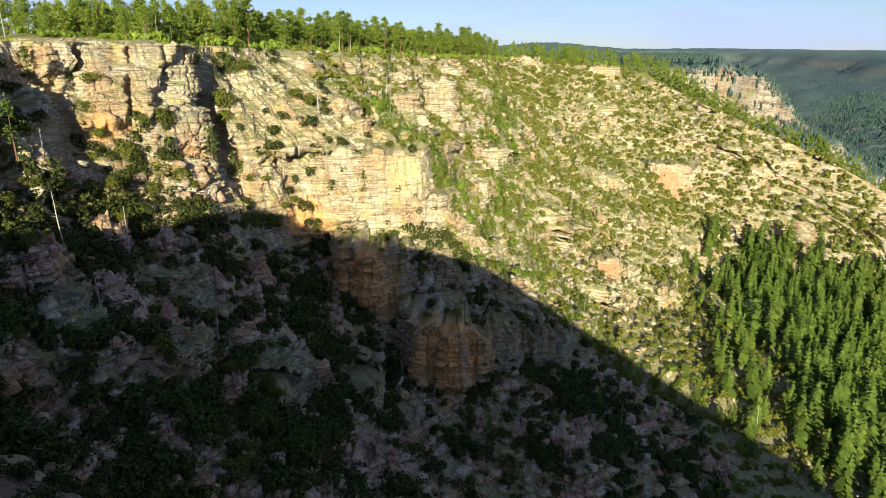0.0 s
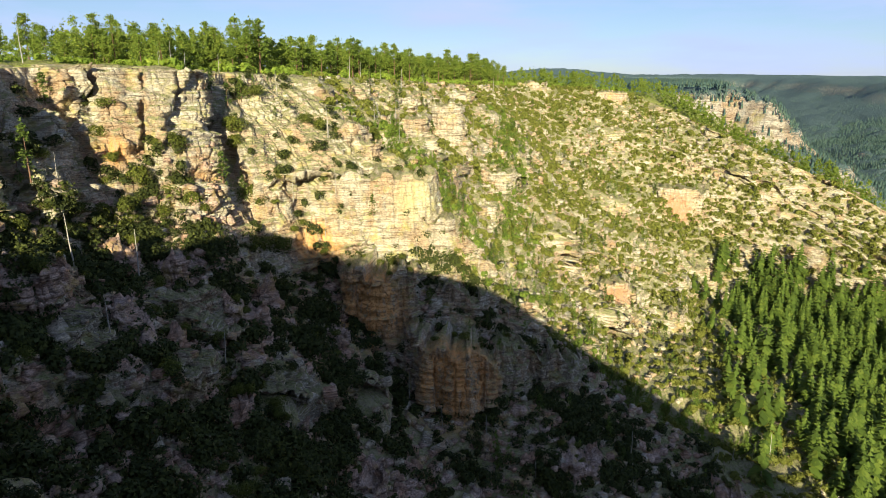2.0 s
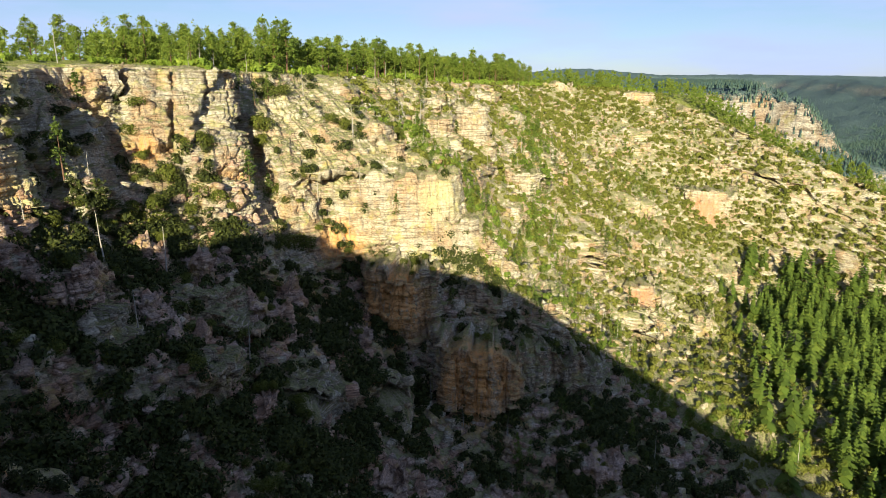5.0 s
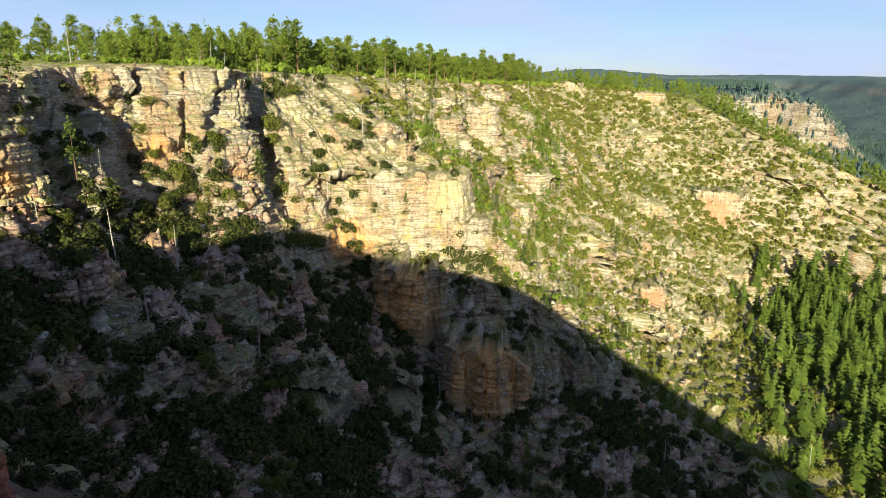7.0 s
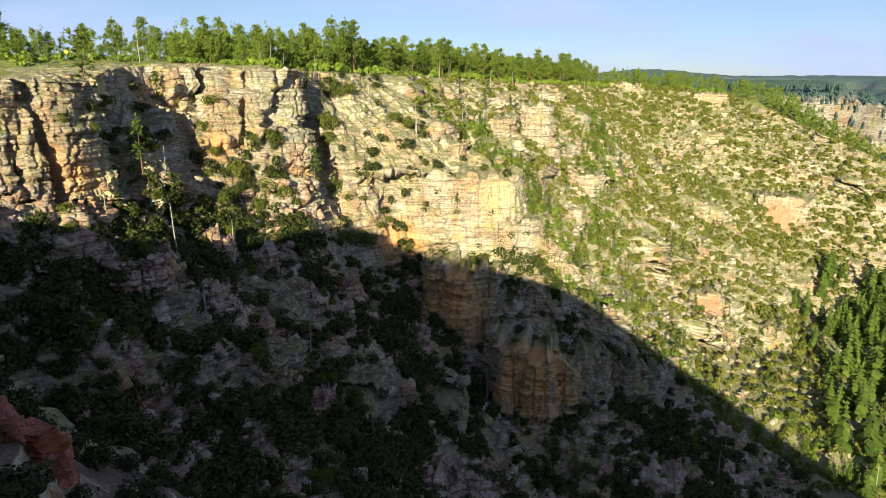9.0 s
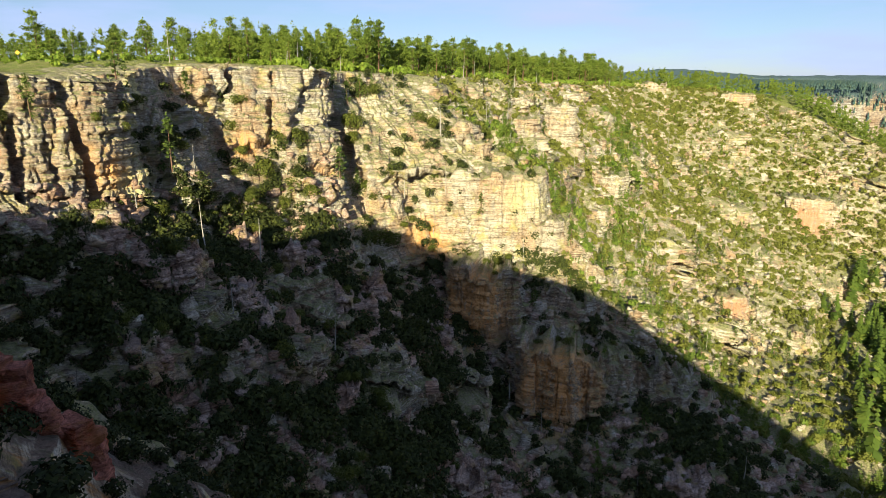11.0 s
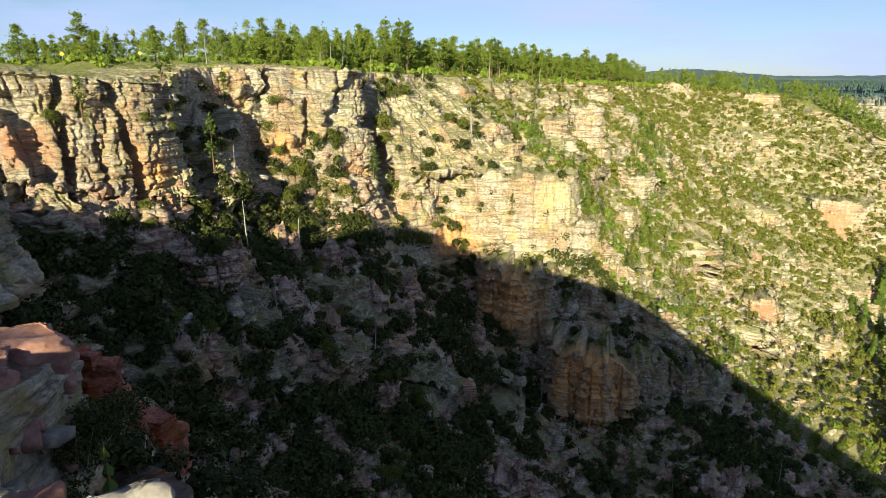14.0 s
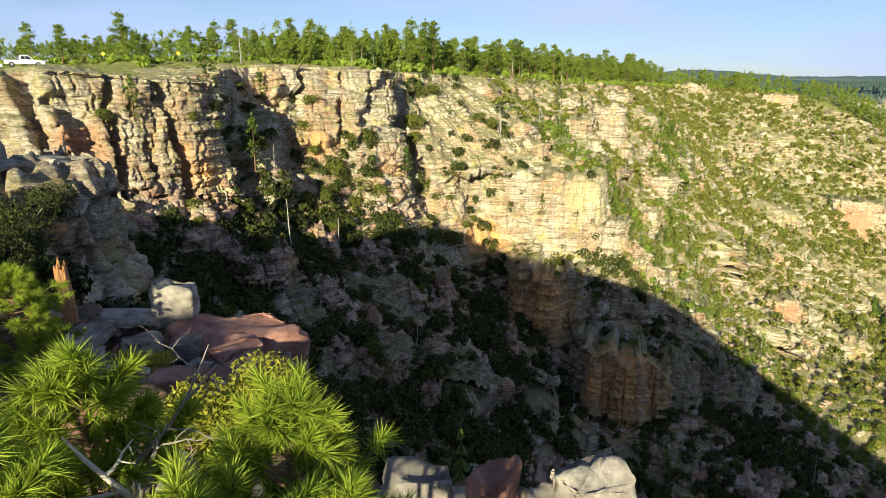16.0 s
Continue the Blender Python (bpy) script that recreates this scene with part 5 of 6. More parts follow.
for k, (x, y, z, wide, tall) in enumerate(STACK):
    stone("sandstone_block", (x, y, z), (wide * 1.08, wide * 0.95, tall / 0.85 * 1.15), 960 + k, RED_STONE, 0.5 * math.sin(k * 2.3), (0.07 * (k % 3 - 1), 0.06), 0.85, "dark red sandstone block stacked below the rim", "boulder", "red sandstone stack", 2)


def lobed_leaves(seed, lobes, count, size):
    """lobes: rows of x, y, z, radius."""
    r = np.random.default_rng(seed)
    lobes = np.asarray(lobes, float)
    k = r.choice(len(lobes), count, p=lobes[:, 3] ** 2 / (lobes[:, 3] ** 2).sum())
    d = r.normal(size=(count, 3))
    d /= np.linalg.norm(d, axis=1, keepdims=True)
    p = lobes[k, :3] + d * (lobes[k, 3] * r.uniform(0.6, 1.05, count))[:, None]
    return leaves(p, size, r)


JUNIPER = leaf_material("juniper_scales", (0.1, 0.11, 0.012), (0.3, 0.29, 0.03), (0.48, 0.44, 0.06), 0.3)
NEEDLE = leaf_material("long_needles", (0.1, 0.16, 0.02), (0.29, 0.37, 0.035), (0.5, 0.53, 0.07), 0.4)


def ledge_bush(name, x, y, width, height, seed, mat, label, leaf=0.055, count=2600):
    """A bush with forked stems and a lumpy crown of small sprays."""
    r = np.random.default_rng(seed)
    bush = new(name)
    bush.location = (x, y, ground_z(x, y) - 0.05)
    stems = []
    lobes = []
    for k in range(14):
        a, reach = r.uniform(0, 6.28), width * 0.38 * r.uniform(0.3, 1.1)
        tip = np.array([math.cos(a) * reach, math.sin(a) * reach, height * r.uniform(0.22, 0.85)])
        stems.append(tube([(0, 0, 0), tip * (0.35, 0.35, 0.5), tip], [0.03, 0.022, 0.008], 5))
        lobes.append((*tip, width * r.uniform(0.13, 0.22)))
    mesh_object("stem", *joined(stems), DEAD, bush)
    mesh_object("crown", *lobed_leaves(seed, lobes, count, leaf), mat, bush)
    return tagged(bush, label, "bush")


ledge_bush("juniper_bush", -16.3, 5.9, 2.9, 1.85, 31, JUNIPER, "yellow-green juniper bush at the ledge's edge", 0.075, 13000)
# bushes added to stand for the shade on the cliff under the slab
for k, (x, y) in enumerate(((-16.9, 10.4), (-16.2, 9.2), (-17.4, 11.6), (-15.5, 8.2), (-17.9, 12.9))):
    ledge_bush("scrub_bush", x, y, 2.2, 1.2, 80 + k, SHADED_SHRUB, "dark bush added to darken the cliff below the ledge", 0.09, 2200).location.z -= 0.7
# bushes of the inlet, its shade put into their leaf colour
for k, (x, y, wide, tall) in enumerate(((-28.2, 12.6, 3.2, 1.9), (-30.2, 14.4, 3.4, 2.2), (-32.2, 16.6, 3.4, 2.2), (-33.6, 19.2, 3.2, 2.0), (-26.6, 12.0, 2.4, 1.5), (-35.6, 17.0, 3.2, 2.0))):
    ledge_bush("scrub_bush", x, y, wide, tall, 120 + k, SHADED_SHRUB, "dense scrub oak in the rim inlet, darkened to carry shade", 0.1, 5200)
ledge_bush("juniper_bush", -20.4, 8.6, 1.2, 0.7, 32, JUNIPER, "low yellow-green juniper among ledge stones", 0.06, 1800)
ledge_bush("scrub_bush", -10.2, 4.9, 0.8, 0.6, 33, JUNIPER, "small bright bush behind pale boulders", 0.06, 1000)
ledge_bush("scrub_bush", -12.4, 6.2, 1.2, 0.7, 34, SHRUB, "dark low bush below the ledge", 0.07, 1400)


def needle_tufts(tips, aims, r, needles=80, length=0.19):
    """Sprays of long needles, each a thin blade from a twig's tip."""
    vs = []
    for tip, aim in zip(tips, aims):
        d = r.normal(size=(needles, 3)) * 0.62 + aim
        d /= np.linalg.norm(d, axis=1, keepdims=True)
        start = tip - aim * r.uniform(0, 0.12, (needles, 1))
        ln = length * r.uniform(0.75, 1.15, (needles, 1))
        end = start + d * ln - np.array([0, 0, 0.12]) * ln * ln * 4
        side = np.cross(d, r.normal(size=(needles, 3)))
        side /= np.linalg.norm(side, axis=1, keepdims=True)
        vs.append(np.stack([start - side * 0.0055, start + side * 0.0055, end], 1).reshape(-1, 3))
    v = np.vstack(vs)
    return v, np.arange(len(v)).reshape(-1, 3)


def near_pine(x, y, tip_z, spread, seed, limbs, label, length=0.15, low=0.62):
    """A young ponderosa with brushes of needles at the ends of its twigs."""
    r = np.random.default_rng(seed)
    tree = new("young_pine")
    tree.location = (x, y, ground_z(x, y) - 0.1)
    height = tip_z - tree.location.z
    line = np.column_stack([np.cumsum(r.normal(0, 0.03, (6, 2)), axis=0), np.linspace(0, height - 0.15, 6)])
    mesh_object("trunk", *tube(line, np.linspace(0.06, 0.01, 6), 8), BARK, tree)
    for k in range(limbs):
        q = 1 - (k + 0.5) / limbs * low
        z = (height - 0.2) * q - 0.1
        a = k * 2.4 + r.uniform(-0.4, 0.4)
        reach = spread * min(1.0, 0.12 + 2.6 * (1 - q)) * r.uniform(0.6, 1.12)
        root = np.array([np.interp(z, line[:, 2], line[:, 0]), np.interp(z, line[:, 2], line[:, 1]), z])
        tip = root + np.array([math.cos(a) * reach, math.sin(a) * reach, 0.12 + reach * r.uniform(0.1, 0.4)])
        limb = [tube([root, root * 0.5 + tip * 0.5 + (0, 0, -0.06 * reach), tip], [0.018, 0.012, 0.007], 5)]
        tips, aims = [], []
        for m in range(6):
            base = root + (tip - root) * (r.uniform(0.4, 1.0) if m else 1.0)
            out = (tip - root) / np.linalg.norm(tip - root) + r.normal(0, 0.5, 3) + (0, 0, 0.5)
            out /= np.linalg.norm(out)
            end = base + out * r.uniform(0.06, 0.2)
            limb.append(tube([base, end], [0.007, 0.005], 4))
            tips.append(end)
            aims.append(out)
        branch = mesh_object("limb", *joined(limb), BARK, tree)
        mesh_object("needles", *needle_tufts(tips, aims, r, 95, length), NEEDLE, branch)
    return tagged(tree, label, "pine tree")


def bare_branch(root, way, length, r, thick=0.03, depth=2):
    """A dead limb with crooked side twigs."""
    pts, p, d = [np.array(root, float)], np.array(root, float), np.array(way, float)
    for _ in range(5):
        d = d + r.normal(0, 0.22, 3)
        d /= np.linalg.norm(d)
        p = p + d * length / 5
        pts.append(p)
    out = [tube(pts, np.linspace(thick, thick * 0.25, 6), 6)]
    if depth:
        for k in (2, 3, 4):
            out += bare_branch(pts[k], d + r.normal(0, 0.7, 3), length * 0.45, r, thick * 0.5, depth - 1)
    return out


near_pine(-12.47, 0.12, 0.09, 0.84, 51, 54, "young ponderosa pine with long bright green needles on the rim")
near_pine(-13.6, -0.16, 0.3, 0.78, 52, 54, "young ponderosa pine with long needles beside another")
near_pine(-12.77, -0.58, -0.02, 0.68, 54, 32, "lower young ponderosa pine between two others")
near_pine(-14.05, -0.46, 0.2, 0.64, 55, 32, "young ponderosa pine at the back of a clump")
near_pine(-12.2, -0.3, -0.3, 0.62, 56, 30, "short young ponderosa pine at the edge of a clump")
near_pine(-12.0, -1.02, -0.2, 0.6, 57, 30, "short young ponderosa pine in front of others")
near_pine(-12.41, -1.18, 0.11, 0.56, 58, 30, "short young ponderosa pine in front of others")
near_pine(-13.4, -1.02, 0.43, 0.6, 59, 30, "young ponderosa pine in a dense clump")
near_pine(-22.5, 7.3, -2.1, 1.1, 53, 90, "bushy young pine growing among ledge stones", 0.17, 0.95)
gz0 = ground_z(-13.9, 0.65)
GREY_WOOD = plain("grey_dead_twigs", (0.22, 0.19, 0.16), 0.85, vary=0.4, scale=9)
r_dead = np.random.default_rng(8)
snag = new("dead_branch")
snag.location = (-13.5, -0.2, gz0 + 0.55)
mesh_object("stem", *tube([(0, 0, -1.2), (0.05, 0.02, 1.2), (0.02, 0.1, 2.2), (0.1, 0.16, 3.0)], [0.05, 0.036, 0.024, 0.008], 8), GREY_WOOD, snag)
for k, (way, ln) in enumerate((((0.4, 0.5, 0.9), 1.0), ((-0.6, 0.3, 0.6), 0.8), ((0.7, -0.2, 0.5), 0.8), ((0.1, 0.8, 0.7), 0.9))):
    mesh_object("twig", *joined(bare_branch((0.04, 0.08, 2.1 + 0.27 * k), way, ln, r_dead, 0.016)), GREY_WOOD, snag)
tagged(snag, "bleached crooked dead branch standing beside young pine", "dead branch")

limb = new("dead_limb")
limb.location = (-13.14, -0.48, ground_z(-13.14, -0.48) + 0.08)
WHITE_WOOD = plain("bleached_wood", (0.46, 0.41, 0.35), 0.8, vary=0.25, scale=5, stretch=(5, 5, 1))
mesh_object("stem", *tube([(0.26, 0.2, -0.5), (0.19, 0.17, 1.5), (0.1, 0.1, 2.75), (0.02, 0.05, 3.05), (-0.1, -0.05, 3.3), (-0.16, -0.1, 3.45)], [0.036, 0.03, 0.021, 0.017, 0.012, 0.005], 9), WHITE_WOOD, limb)
for root, way, ln, thick in (((0.08, 0.08, 2.85), (0.75, 0.5, 0.45), 0.42, 0.014), ((-0.04, 0.0, 3.2), (0.45, 0.4, 0.55), 0.2, 0.012), ((0.0, 0.04, 3.08), (-0.8, -0.6, 0.1), 0.35, 0.014), ((0.1, 0.1, 2.7), (0.5, -0.3, 0.6), 0.3, 0.01)):
    mesh_object("twig", *joined(bare_branch(root, way, ln, r_dead, thick, 1)), WHITE_WOOD, limb)
tagged(limb, "thick bleached dead limb among young pines", "dead branch")

# splintered stump
st = new("tree_stump")
st.location = (-24.0, 10.2, ground_z(-24.0, 10.2) - 0.05)
STUMP = plain("split_orange_wood", (0.34, 0.16, 0.06), 0.85, vary=0.5, scale=3, stretch=(8, 8, 1))
mesh_object("stem", *tube([(0, 0, 0), (0.03, 0.02, 0.5), (-0.02, 0.04, 1.1), (0.03, 0, 1.5)], [0.24, 0.19, 0.17, 0.13], 9), STUMP, st)
for k in range(5):
    a = k * 1.26
    mesh_object("splinter", *tube([(0.1 * math.cos(a), 0.1 * math.sin(a), 1.2), (0.12 * math.cos(a), 0.12 * math.sin(a), 1.5 + 0.06 * (k % 3)), (0.13 * math.cos(a), 0.13 * math.sin(a), 1.58 + 0.1 * (k % 3))], [0.06, 0.04, 0.005], 5), STUMP, st)
tagged(st, "splintered orange-brown dead tree stump on the ledge", "stump")

# fir sapling under the ledge
sap = new("fir_sapling")
sap_z = ground_z(-12.75, 6.7) - 0.1
sap.location = (-12.75, 6.7, sap_z)
tall = max(1.6, -3.8 - sap_z)
v, f = fir_mesh(91, 11.0)
mesh_object("crown", v * (0.16, 0.16, tall / 11.6), f, FIR, sap)
mesh_object("trunk", *tube([(0, 0, -0.3), (0, 0, tall * 0.5), (0, 0, tall * 0.95)], [0.05, 0.04, 0.01], 6), BARK, sap)
tagged(sap, "small green fir sapling below the ledge", "fir tree")


# dead standing trees, single firs and round shrubs on the walls
def snag_parts(seed, height=7.0):
    r = np.random.default_rng(seed)
    line = np.column_stack([np.cumsum(r.normal(0, 0.07, (5, 2)), axis=0), np.linspace(-0.4, height, 5)])
    twigs = []
    for k in range(11):
        z, a = height * r.uniform(0.3, 0.97), r.uniform(0, 6.28)
        root = np.array([np.interp(z, line[:, 2], line[:, 0]), np.interp(z, line[:, 2], line[:, 1]), z])
        ln = height * 0.11 * (1.2 - z / height) * r.uniform(0.5, 1.5)
        twigs.append(tube([root, root + np.array([math.cos(a) * ln, math.sin(a) * ln, ln * r.uniform(-0.3, 0.4)])], [0.03, 0.01], 4))
    return tube(line, np.linspace(0.017 * height, 0.03, 5), 6), twigs


def seeded(parts, name, labels, spots, scales, group, category):
    """The same few plants copied over the spots."""
    sources = []
    for k, (p, s) in enumerate(zip(spots, scales)):
        i = k % len(parts)
        m = Matrix.LocRotScale(Vector(p), Euler((0, 0, k * 1.7)), None)
        if k < len(parts):
            ob = new(name)
            for part_name, v, f, mat in parts[i]:
                mesh_object(part_name, v, f, mat, ob)
            tagged(ob, labels[i % len(labels)], category, group)
            ob.matrix_basis = m
            sources.append(ob)
        else:
            ob = copy_thing(sources[i], m)
        ob.scale = (s,) * 3


wall_zone = (station > starts[11]) * (station < starts[22]) * 1.0
sn = []
for k in range(5):
    a, c = snag_parts(300 + k, 6 + k % 3)
    sn.append((("trunk", *a, DEAD), *(("branch", *q, DEAD) for q in c)))
p, _ = pick(wall_zone * gentle * (1 - forest) * (0.3 + patch), 70)
seeded(sn, "dead_tree", ["bare grey dead tree standing on the canyon wall"], p, rng.uniform(0.5, 1.15, 70), "dead trees on the walls", "dead tree")
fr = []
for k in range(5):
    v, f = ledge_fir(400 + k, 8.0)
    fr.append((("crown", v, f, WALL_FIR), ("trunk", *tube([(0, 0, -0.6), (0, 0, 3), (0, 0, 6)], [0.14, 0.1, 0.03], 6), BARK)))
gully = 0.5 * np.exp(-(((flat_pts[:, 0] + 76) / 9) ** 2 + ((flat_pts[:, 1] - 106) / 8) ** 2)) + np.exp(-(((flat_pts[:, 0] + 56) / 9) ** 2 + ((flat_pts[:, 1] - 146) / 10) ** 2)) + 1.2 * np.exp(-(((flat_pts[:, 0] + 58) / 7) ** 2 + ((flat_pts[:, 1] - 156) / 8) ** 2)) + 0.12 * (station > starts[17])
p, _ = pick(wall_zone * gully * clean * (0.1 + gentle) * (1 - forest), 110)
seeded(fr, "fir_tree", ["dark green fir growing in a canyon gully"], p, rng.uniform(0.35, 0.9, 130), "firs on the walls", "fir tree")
LEDGE_SHRUB = leaf_material("ledge_shrub_leaves", (0.035, 0.045, 0.008), (0.1, 0.115, 0.016), (0.2, 0.2, 0.03), 0.2)
sh = [(("crown", *shrub_mesh(500 + k, 1050, 0.105), LEDGE_SHRUB),) for k in range(6)]
close = wall_zone * ((flat_pts[:, 0] > -77) | (flat_pts[:, 2] < -4)) * (station < starts[17]) * (flat_pts[:, 2] > -55)
SHRUB_SPOTS = [(-52.2, 152.1, -10.9, 3.6), (-51.5, 149.1, -14.0, 2.6), (-55.2, 125.5, -11.0, 2.7), (-59.2, 122.6, -10.3, 1.2), (-59.7, 118.9, -17.2, 3.0), (-57.9, 107.5, -17.1, 2.4), (-57.1, 124.6, -21.8, 3.7),
               (-52.4, 122.7, -22.7, 2.7), (-57.4, 119.7, -24.4, 2.4), (-50.3, 123.8, -24.5, 1.5), (-62.2, 112.0, -25.2, 2.9), (-63.6, 109.5, -22.3, 2.3), (-40.9, 141.9, -26.2, 1.1), (-45.5, 143.0, -24.9, 2.5),
               (-44.2, 140.9, -26.6, 1.6), (-38.1, 163.5, -9.4, 2.1), (-34.1, 163.9, -11.1, 2.5), (-29.8, 170.4, -13.3, 2.2), (-32.3, 147.8, -35.2, 1.6), (-30.2, 143.9, -39.2, 1.4), (-39.5, 137.5, -36.6, 3.2)]
SHRUB_SPOTS += [(-42.8, 133.6, -35.4, 3.1), (-72.7, 127.0, -2.2, 2.6), (-67.5, 122.6, -3.4, 1.7), (-64.3, 117.9, -12.7, 1.7), (-64.8, 91.1, -19.3, 1.8), (-65.1, 103.1, -20.8, 1.8), (-67.7, 79.3, -17.2, 1.4),
                (-69.2, 90.8, -8.2, 1.2), (-71.7, 98.3, -11.5, 1.1), (-76.3, 73.7, -4.0, 1.6), (-69.1, 83.3, -4.8, 1.2), (-74.1, 71.1, -14.9, 1.1), (-71.8, 96.9, -2.0, 1.7), (-69.6, 90.4, -4.1, 1.6),
                (-68.8, 88.0, -6.0, 1.4), (-68.3, 120.4, -8.5, 2.0), (-67.0, 101.6, -10.5, 1.5), (-41.1, 144.6, -20.5, 1.2), (-31.0, 152.2, -22.8, 1.4), (-23.1, 188.2, -16.1, 2.8), (-52.0, 166.6, -2.6, 2.5)]


def seated(x, y, z):
    """The place of the wall's surface nearest to a given one."""
    return land[((land - (x, y, z)) ** 2).sum(1).argmin()]


spots = np.array([seated(*q[:3]) for q in SHRUB_SPOTS])
seeded(sh, "shrub", ["round olive-green shrub on a rock ledge"], spots - (0, 0, 0.15), np.array([q[3] for q in SHRUB_SPOTS]) * 1.15, "shrubs on the near wall", "shrub")
TOPS = [q for q in TOPS if q[1] > 60]
seeded(sh, "shrub", ["round olive-green shrub on a crag top"], np.array(TOPS) - (0, 0, 0.1), [0.7 + 0.9 * random.Random(k).random() for k in range(len(TOPS))], "shrubs on the crags", "shrub")
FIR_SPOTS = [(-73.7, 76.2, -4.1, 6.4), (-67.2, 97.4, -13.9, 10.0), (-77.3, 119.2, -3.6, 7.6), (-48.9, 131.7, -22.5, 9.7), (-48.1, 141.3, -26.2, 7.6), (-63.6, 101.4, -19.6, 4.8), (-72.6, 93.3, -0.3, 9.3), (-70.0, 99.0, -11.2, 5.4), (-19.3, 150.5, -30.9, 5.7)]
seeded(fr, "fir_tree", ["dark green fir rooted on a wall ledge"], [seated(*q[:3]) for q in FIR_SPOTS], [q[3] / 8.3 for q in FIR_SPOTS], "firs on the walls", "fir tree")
p, _ = pick(close * clean * (0.01 + gentle) * (1.02 - cliff.ravel()) * (0.2 + patch) * smooth(-12, -22, flat_pts[:, 2]), 90)
seeded(sh, "shrub", ["round olive-green shrub on a rock ledge"], p - (0, 0, 0.1), rng.lognormal(0.3, 0.35, 90), "shrubs on the near wall", "shrub")


# ---- vehicles parked on the rim ----
PAINT = plain("white_car_paint", (0.78, 0.78, 0.76), 0.25, vary=0.04, scale=2, bump=0)
GLASS = plain("dark_car_glass", (0.02, 0.024, 0.028), 0.08, vary=0.1, bump=0)
RUBBER = plain("tyre_rubber", (0.02, 0.02, 0.02), 0.85, vary=0.2, scale=20)
STEEL = plain("bright_wheel_metal", (0.5, 0.5, 0.5), 0.35, 0.9, vary=0.1)
RED_LAMP = plain("red_lamp_plastic", (0.4, 0.02, 0.015), 0.3, vary=0.1, bump=0)
LAMP = plain("clear_lamp_plastic", (0.75, 0.75, 0.72), 0.2, vary=0.05, bump=0)


def extruded(profile, half, bevel=0.04):
    """A body from its side outline (x along, z up), with softened edges."""
    bm = bmesh.new()
    a = [bm.verts.new((x, -half, z)) for x, z in profile]
    c = [bm.verts.new((x, half, z)) for x, z in profile]
    bm.faces.new(a)
    bm.faces.new(c[::-1])
    for k in range(len(a)):
        bm.faces.new((a[k], c[k], c[(k + 1) % len(a)], a[(k + 1) % len(a)]))
    bmesh.ops.recalc_face_normals(bm, faces=bm.faces)
    bmesh.ops.bevel(bm, geom=list(bm.edges), offset=bevel, segments=2, affect="EDGES")
    return bm


def part(name, bm, mat, parent, label=""):
    me = bpy.data.meshes.new(name)
    bm.to_mesh(me)
    bm.free()
    me.materials.append(mat)
    ob = new(name, me)
    ob.parent = parent
    return tagged(ob, label)


def box(x0, x1, y0, y1, z0, z1, bevel=0.015):
    bm = bmesh.new()
    bmesh.ops.create_cube(bm, size=1)
    for w in bm.verts:
        w.co = ((x0 + x1) / 2 + w.co.x * (x1 - x0), (y0 + y1) / 2 + w.co.y * (y1 - y0), (z0 + z1) / 2 + w.co.z * (z1 - z0))
    bmesh.ops.bevel(bm, geom=list(bm.edges), offset=bevel, segments=1, affect="EDGES")
    return bm


def disc(radius, width, x, y, z, segments=20):
    bm = bmesh.new()
    bmesh.ops.create_cone(bm, cap_ends=True, segments=segments, radius1=radius, radius2=radius, depth=width, matrix=Matrix.Translation((x, y, z)) @ Matrix.Rotation(radians(90), 4, "X"))
    bmesh.ops.bevel(bm, geom=[e for e in bm.edges if len(e.link_faces) == 2 and any(len(q.verts) > 4 for q in e.link_faces)], offset=0.03, segments=2, affect="EDGES")
    return bm


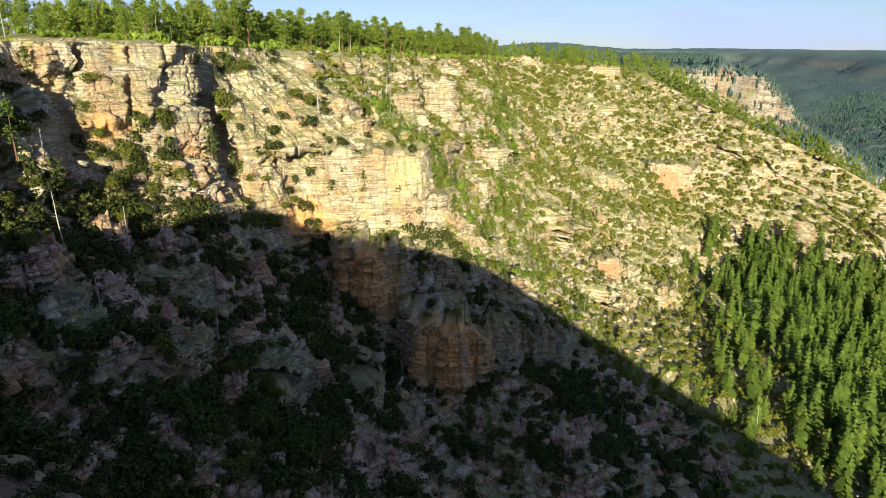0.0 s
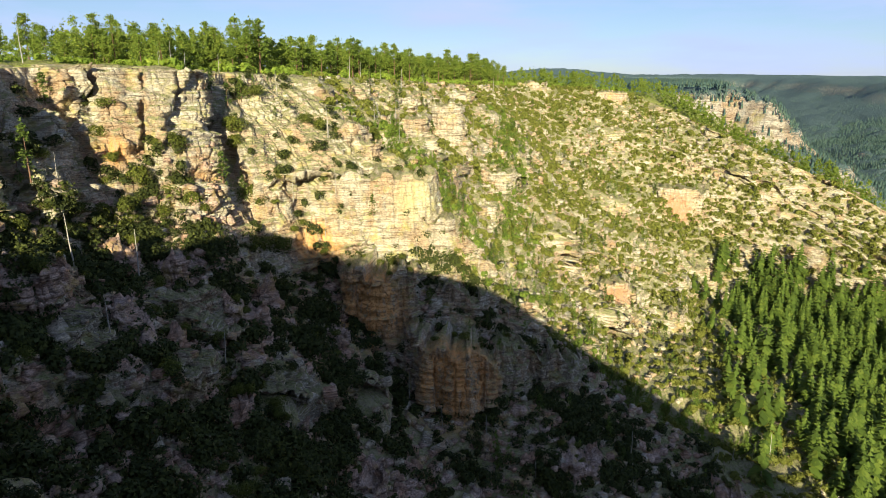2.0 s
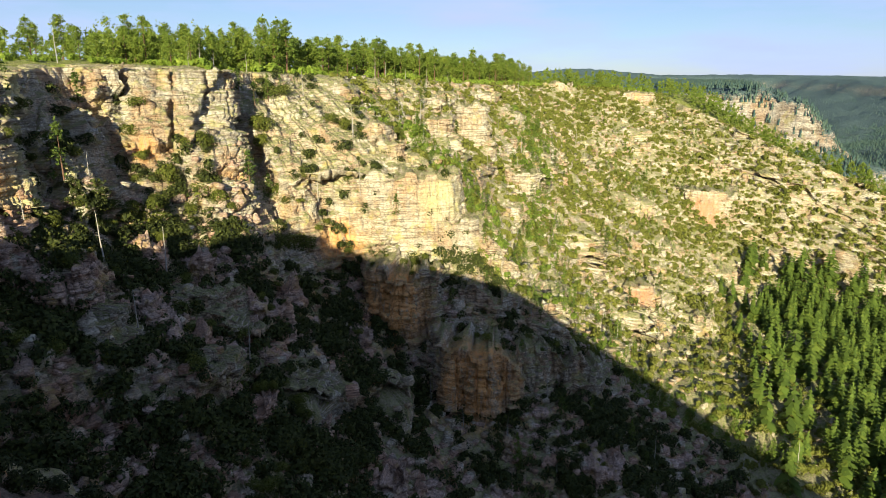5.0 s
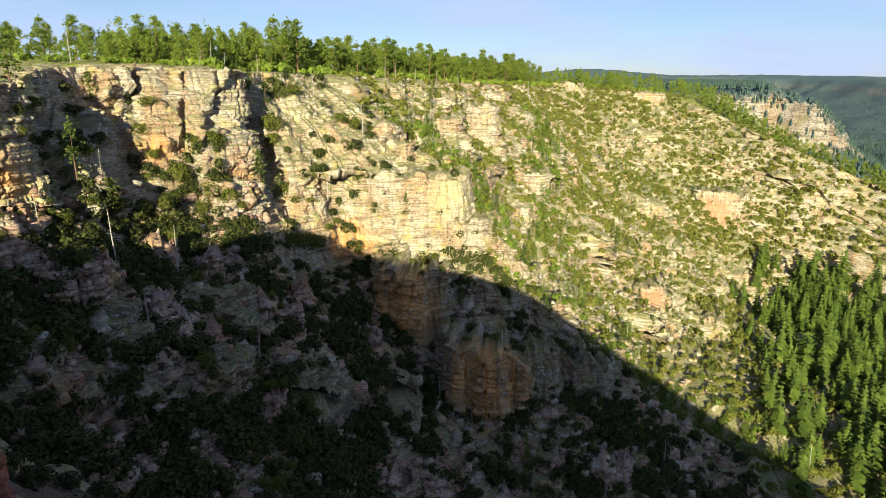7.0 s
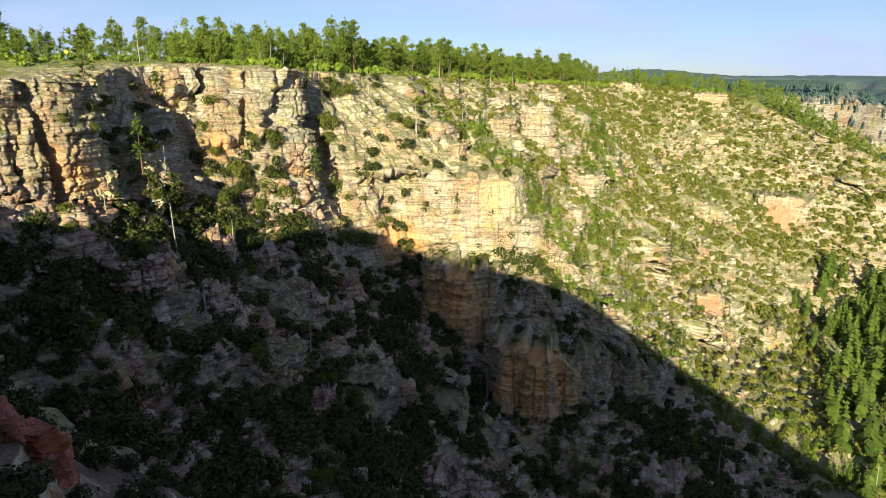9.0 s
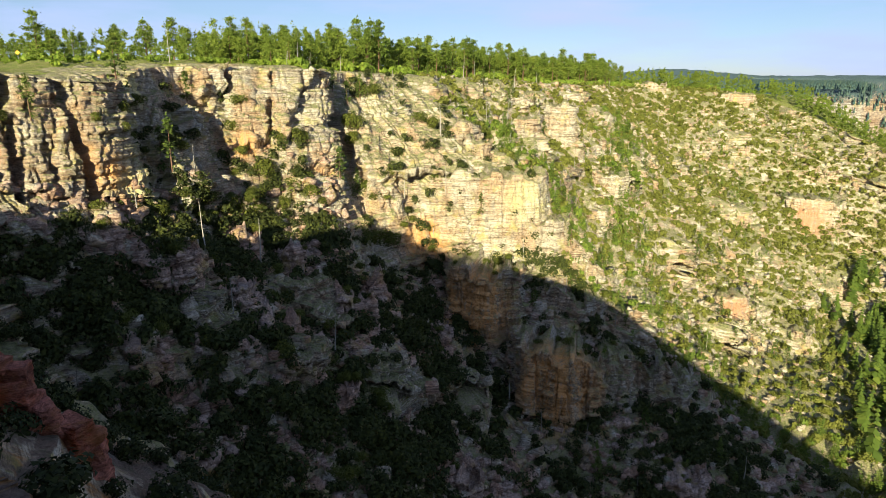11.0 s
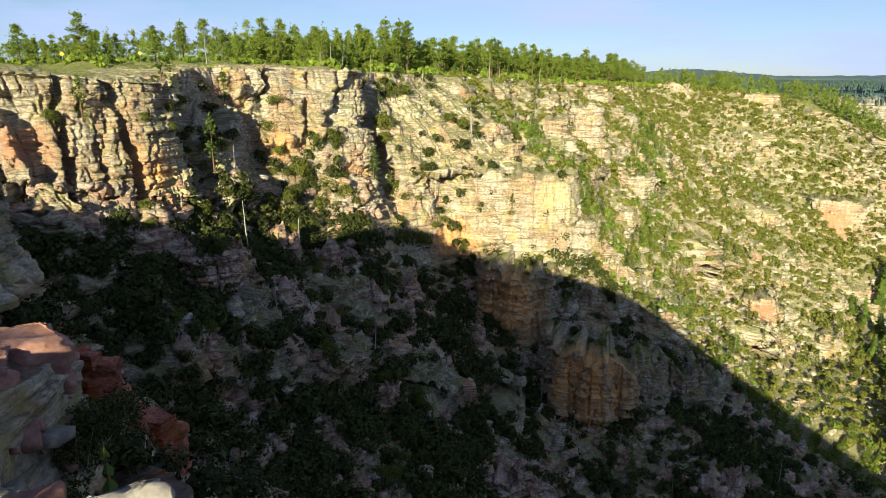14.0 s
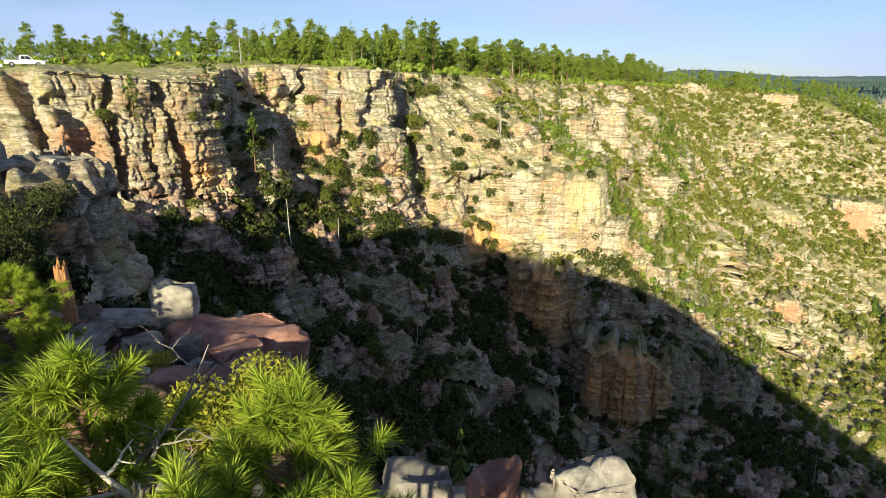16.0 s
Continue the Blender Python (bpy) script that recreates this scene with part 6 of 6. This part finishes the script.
def pickup(x, y, heading, canopy, label):
    car = new("pickup_truck")
    low = [(-2.75, 0.45), (-2.75, 1.05), (0.95, 1.08), (2.45, 1.0), (2.68, 0.8), (2.7, 0.45)]
    part("body", extruded(low, 0.92, 0.06), PAINT, car)
    cab = [(-0.75, 1.07), (-0.6, 1.75), (0.55, 1.78), (1.3, 1.07)]
    part("cab", extruded(cab, 0.8, 0.06), PAINT, car)
    for side in (-1, 1):
        y0, y1 = sorted((side * 0.79, side * 0.815))
        part("side_window", extruded_side([(-0.5, 1.14), (-0.42, 1.66), (0.1, 1.68), (0.1, 1.14)], y0, y1), GLASS, car)
        part("side_window", extruded_side([(0.16, 1.14), (0.16, 1.68), (0.5, 1.68), (1.08, 1.14)], y0, y1), GLASS, car)
        part("headlight", box(2.6, 2.7, side * 0.78 - 0.14, side * 0.78 + 0.14, 0.72, 0.9), LAMP, car)
        part("tail_light", box(-2.78, -2.72, side * 0.82 - 0.07, side * 0.82 + 0.07, 0.75, 1.0), RED_LAMP, car)
        part("door_handle", box(-0.3, -0.12, side * 0.92 - 0.02, side * 0.92 + 0.02, 0.93, 0.97, 0.005), STEEL, car)
        for wx in (-1.75, 1.75):
            wheel = part("wheel", disc(0.4, 0.26, wx, side * 0.82, 0.4), RUBBER, car)
            part("rim", disc(0.24, 0.28, wx, side * 0.825, 0.4), STEEL, wheel)
    part("windscreen", box(-0.02, 0.02, -0.7, 0.7, -0.45, 0.45), GLASS, car).matrix_basis = pose(1.0, 0, 1.42, 0, -46, 0)
    part("bumper", box(2.66, 2.8, -0.85, 0.85, 0.42, 0.62), STEEL, car)
    if canopy:
        part("canopy", extruded([(-2.7, 1.06), (-2.6, 1.72), (-0.72, 1.76), (-0.72, 1.06)], 0.84, 0.05), PAINT, car)
        for side in (-1, 1):
            y0, y1 = sorted((side * 0.83, side * 0.855))
            part("canopy_window", extruded_side([(-2.4, 1.2), (-2.35, 1.6), (-1.0, 1.62), (-1.0, 1.2)], y0, y1), GLASS, car)
    else:
        part("bed_floor", box(-2.6, -0.8, -0.78, 0.78, 1.085, 1.1, 0.004), RUBBER, car)
    car.matrix_basis = pose(x, y, ground_z(x, y, 2.5) - 0.02, 0, 0, heading)
    return tagged(car, label, "pickup truck")


def extruded_side(profile, y0, y1):
    bm = bmesh.new()
    a = [bm.verts.new((x, y0, z)) for x, z in profile]
    c = [bm.verts.new((x, y1, z)) for x, z in profile]
    bm.faces.new(a)
    bm.faces.new(c[::-1])
    for k in range(len(a)):
        bm.faces.new((a[k], c[k], c[(k + 1) % len(a)], a[(k + 1) % len(a)]))
    bmesh.ops.recalc_face_normals(bm, faces=bm.faces)
    return bm


pickup(-97.6, 83.2, 46, False, "white pickup truck parked on the grassy rim")
pickup(-103.0, 80.5, 44, True, "white pickup with canopy parked behind another truck")

# yellow marker signs by the rim road
YELLOW = plain("yellow_sign_paint", (0.75, 0.48, 0.03), 0.5, vary=0.08, bump=0)
for x, y in ((-100.5, 104.0), (-91.0, 113.5)):
    sign = new("marker_sign")
    sign.location = (x, y, ground_z(x, y, 2.0))
    part("post", box(-0.03, 0.03, -0.03, 0.03, -0.2, 1.7, 0.006), STEEL, sign)
    plate = part("plate", box(-0.3, 0.3, -0.012, 0.012, -0.3, 0.3, 0.004), YELLOW, sign)
    plate.matrix_basis = pose(0, -0.05, 1.55, 0, 45, 0)
    sign.rotation_euler = (0, 0, radians(38))
    tagged(sign, "yellow diamond marker sign on a steel post", "sign", "signs on the rim")


# single blocks on the talus under the near wall
blocks_meshes = []
talus_zone = (station > starts[11]) * (station < starts[17]) * (flat_pts[:, 2] < -16) * (flat_pts[:, 2] > -60) * (0.1 + smooth(0.2, 0.6, gz))
p, _ = pick(talus_zone * (1.02 - cliff.ravel()) * (1 - bare_face.ravel()), 240)
for k, q in enumerate(p):
    if k < 10:
        v, f = block_mesh(1200 + k, 0.65, 20, 0.03)
        ob = mesh_object("boulder", v, f, MAUVE_STONE if k % 2 else STONE)
        blocks_meshes.append(ob)
        tagged(ob, "angular pinkish grey boulder on the shaded talus" if k % 2 else "angular buff boulder on the shaded talus", "boulder", "boulders on the talus")
    else:
        ob = copy_thing(blocks_meshes[k % 10], Matrix.Identity(4))
    s = rng.uniform(1.0, 2.8)
    ob.matrix_basis = Matrix.LocRotScale(Vector(q) + Vector((0, 0, 0.12 * s)), Euler((rng.uniform(-0.25, 0.25), rng.uniform(-0.25, 0.25), rng.uniform(0, 6.28))), (s, s, s))

# dead trees on the rim
spots = [rim_place(int(rng.uniform(starts[13], starts[21])), rng.uniform(0.5, 18)) for _ in range(13)]
seeded(sn, "dead_tree", ["bare bleached dead tree standing on the rim"], spots, rng.uniform(0.45, 1.1, 13), "dead trees on the rim", "dead tree")
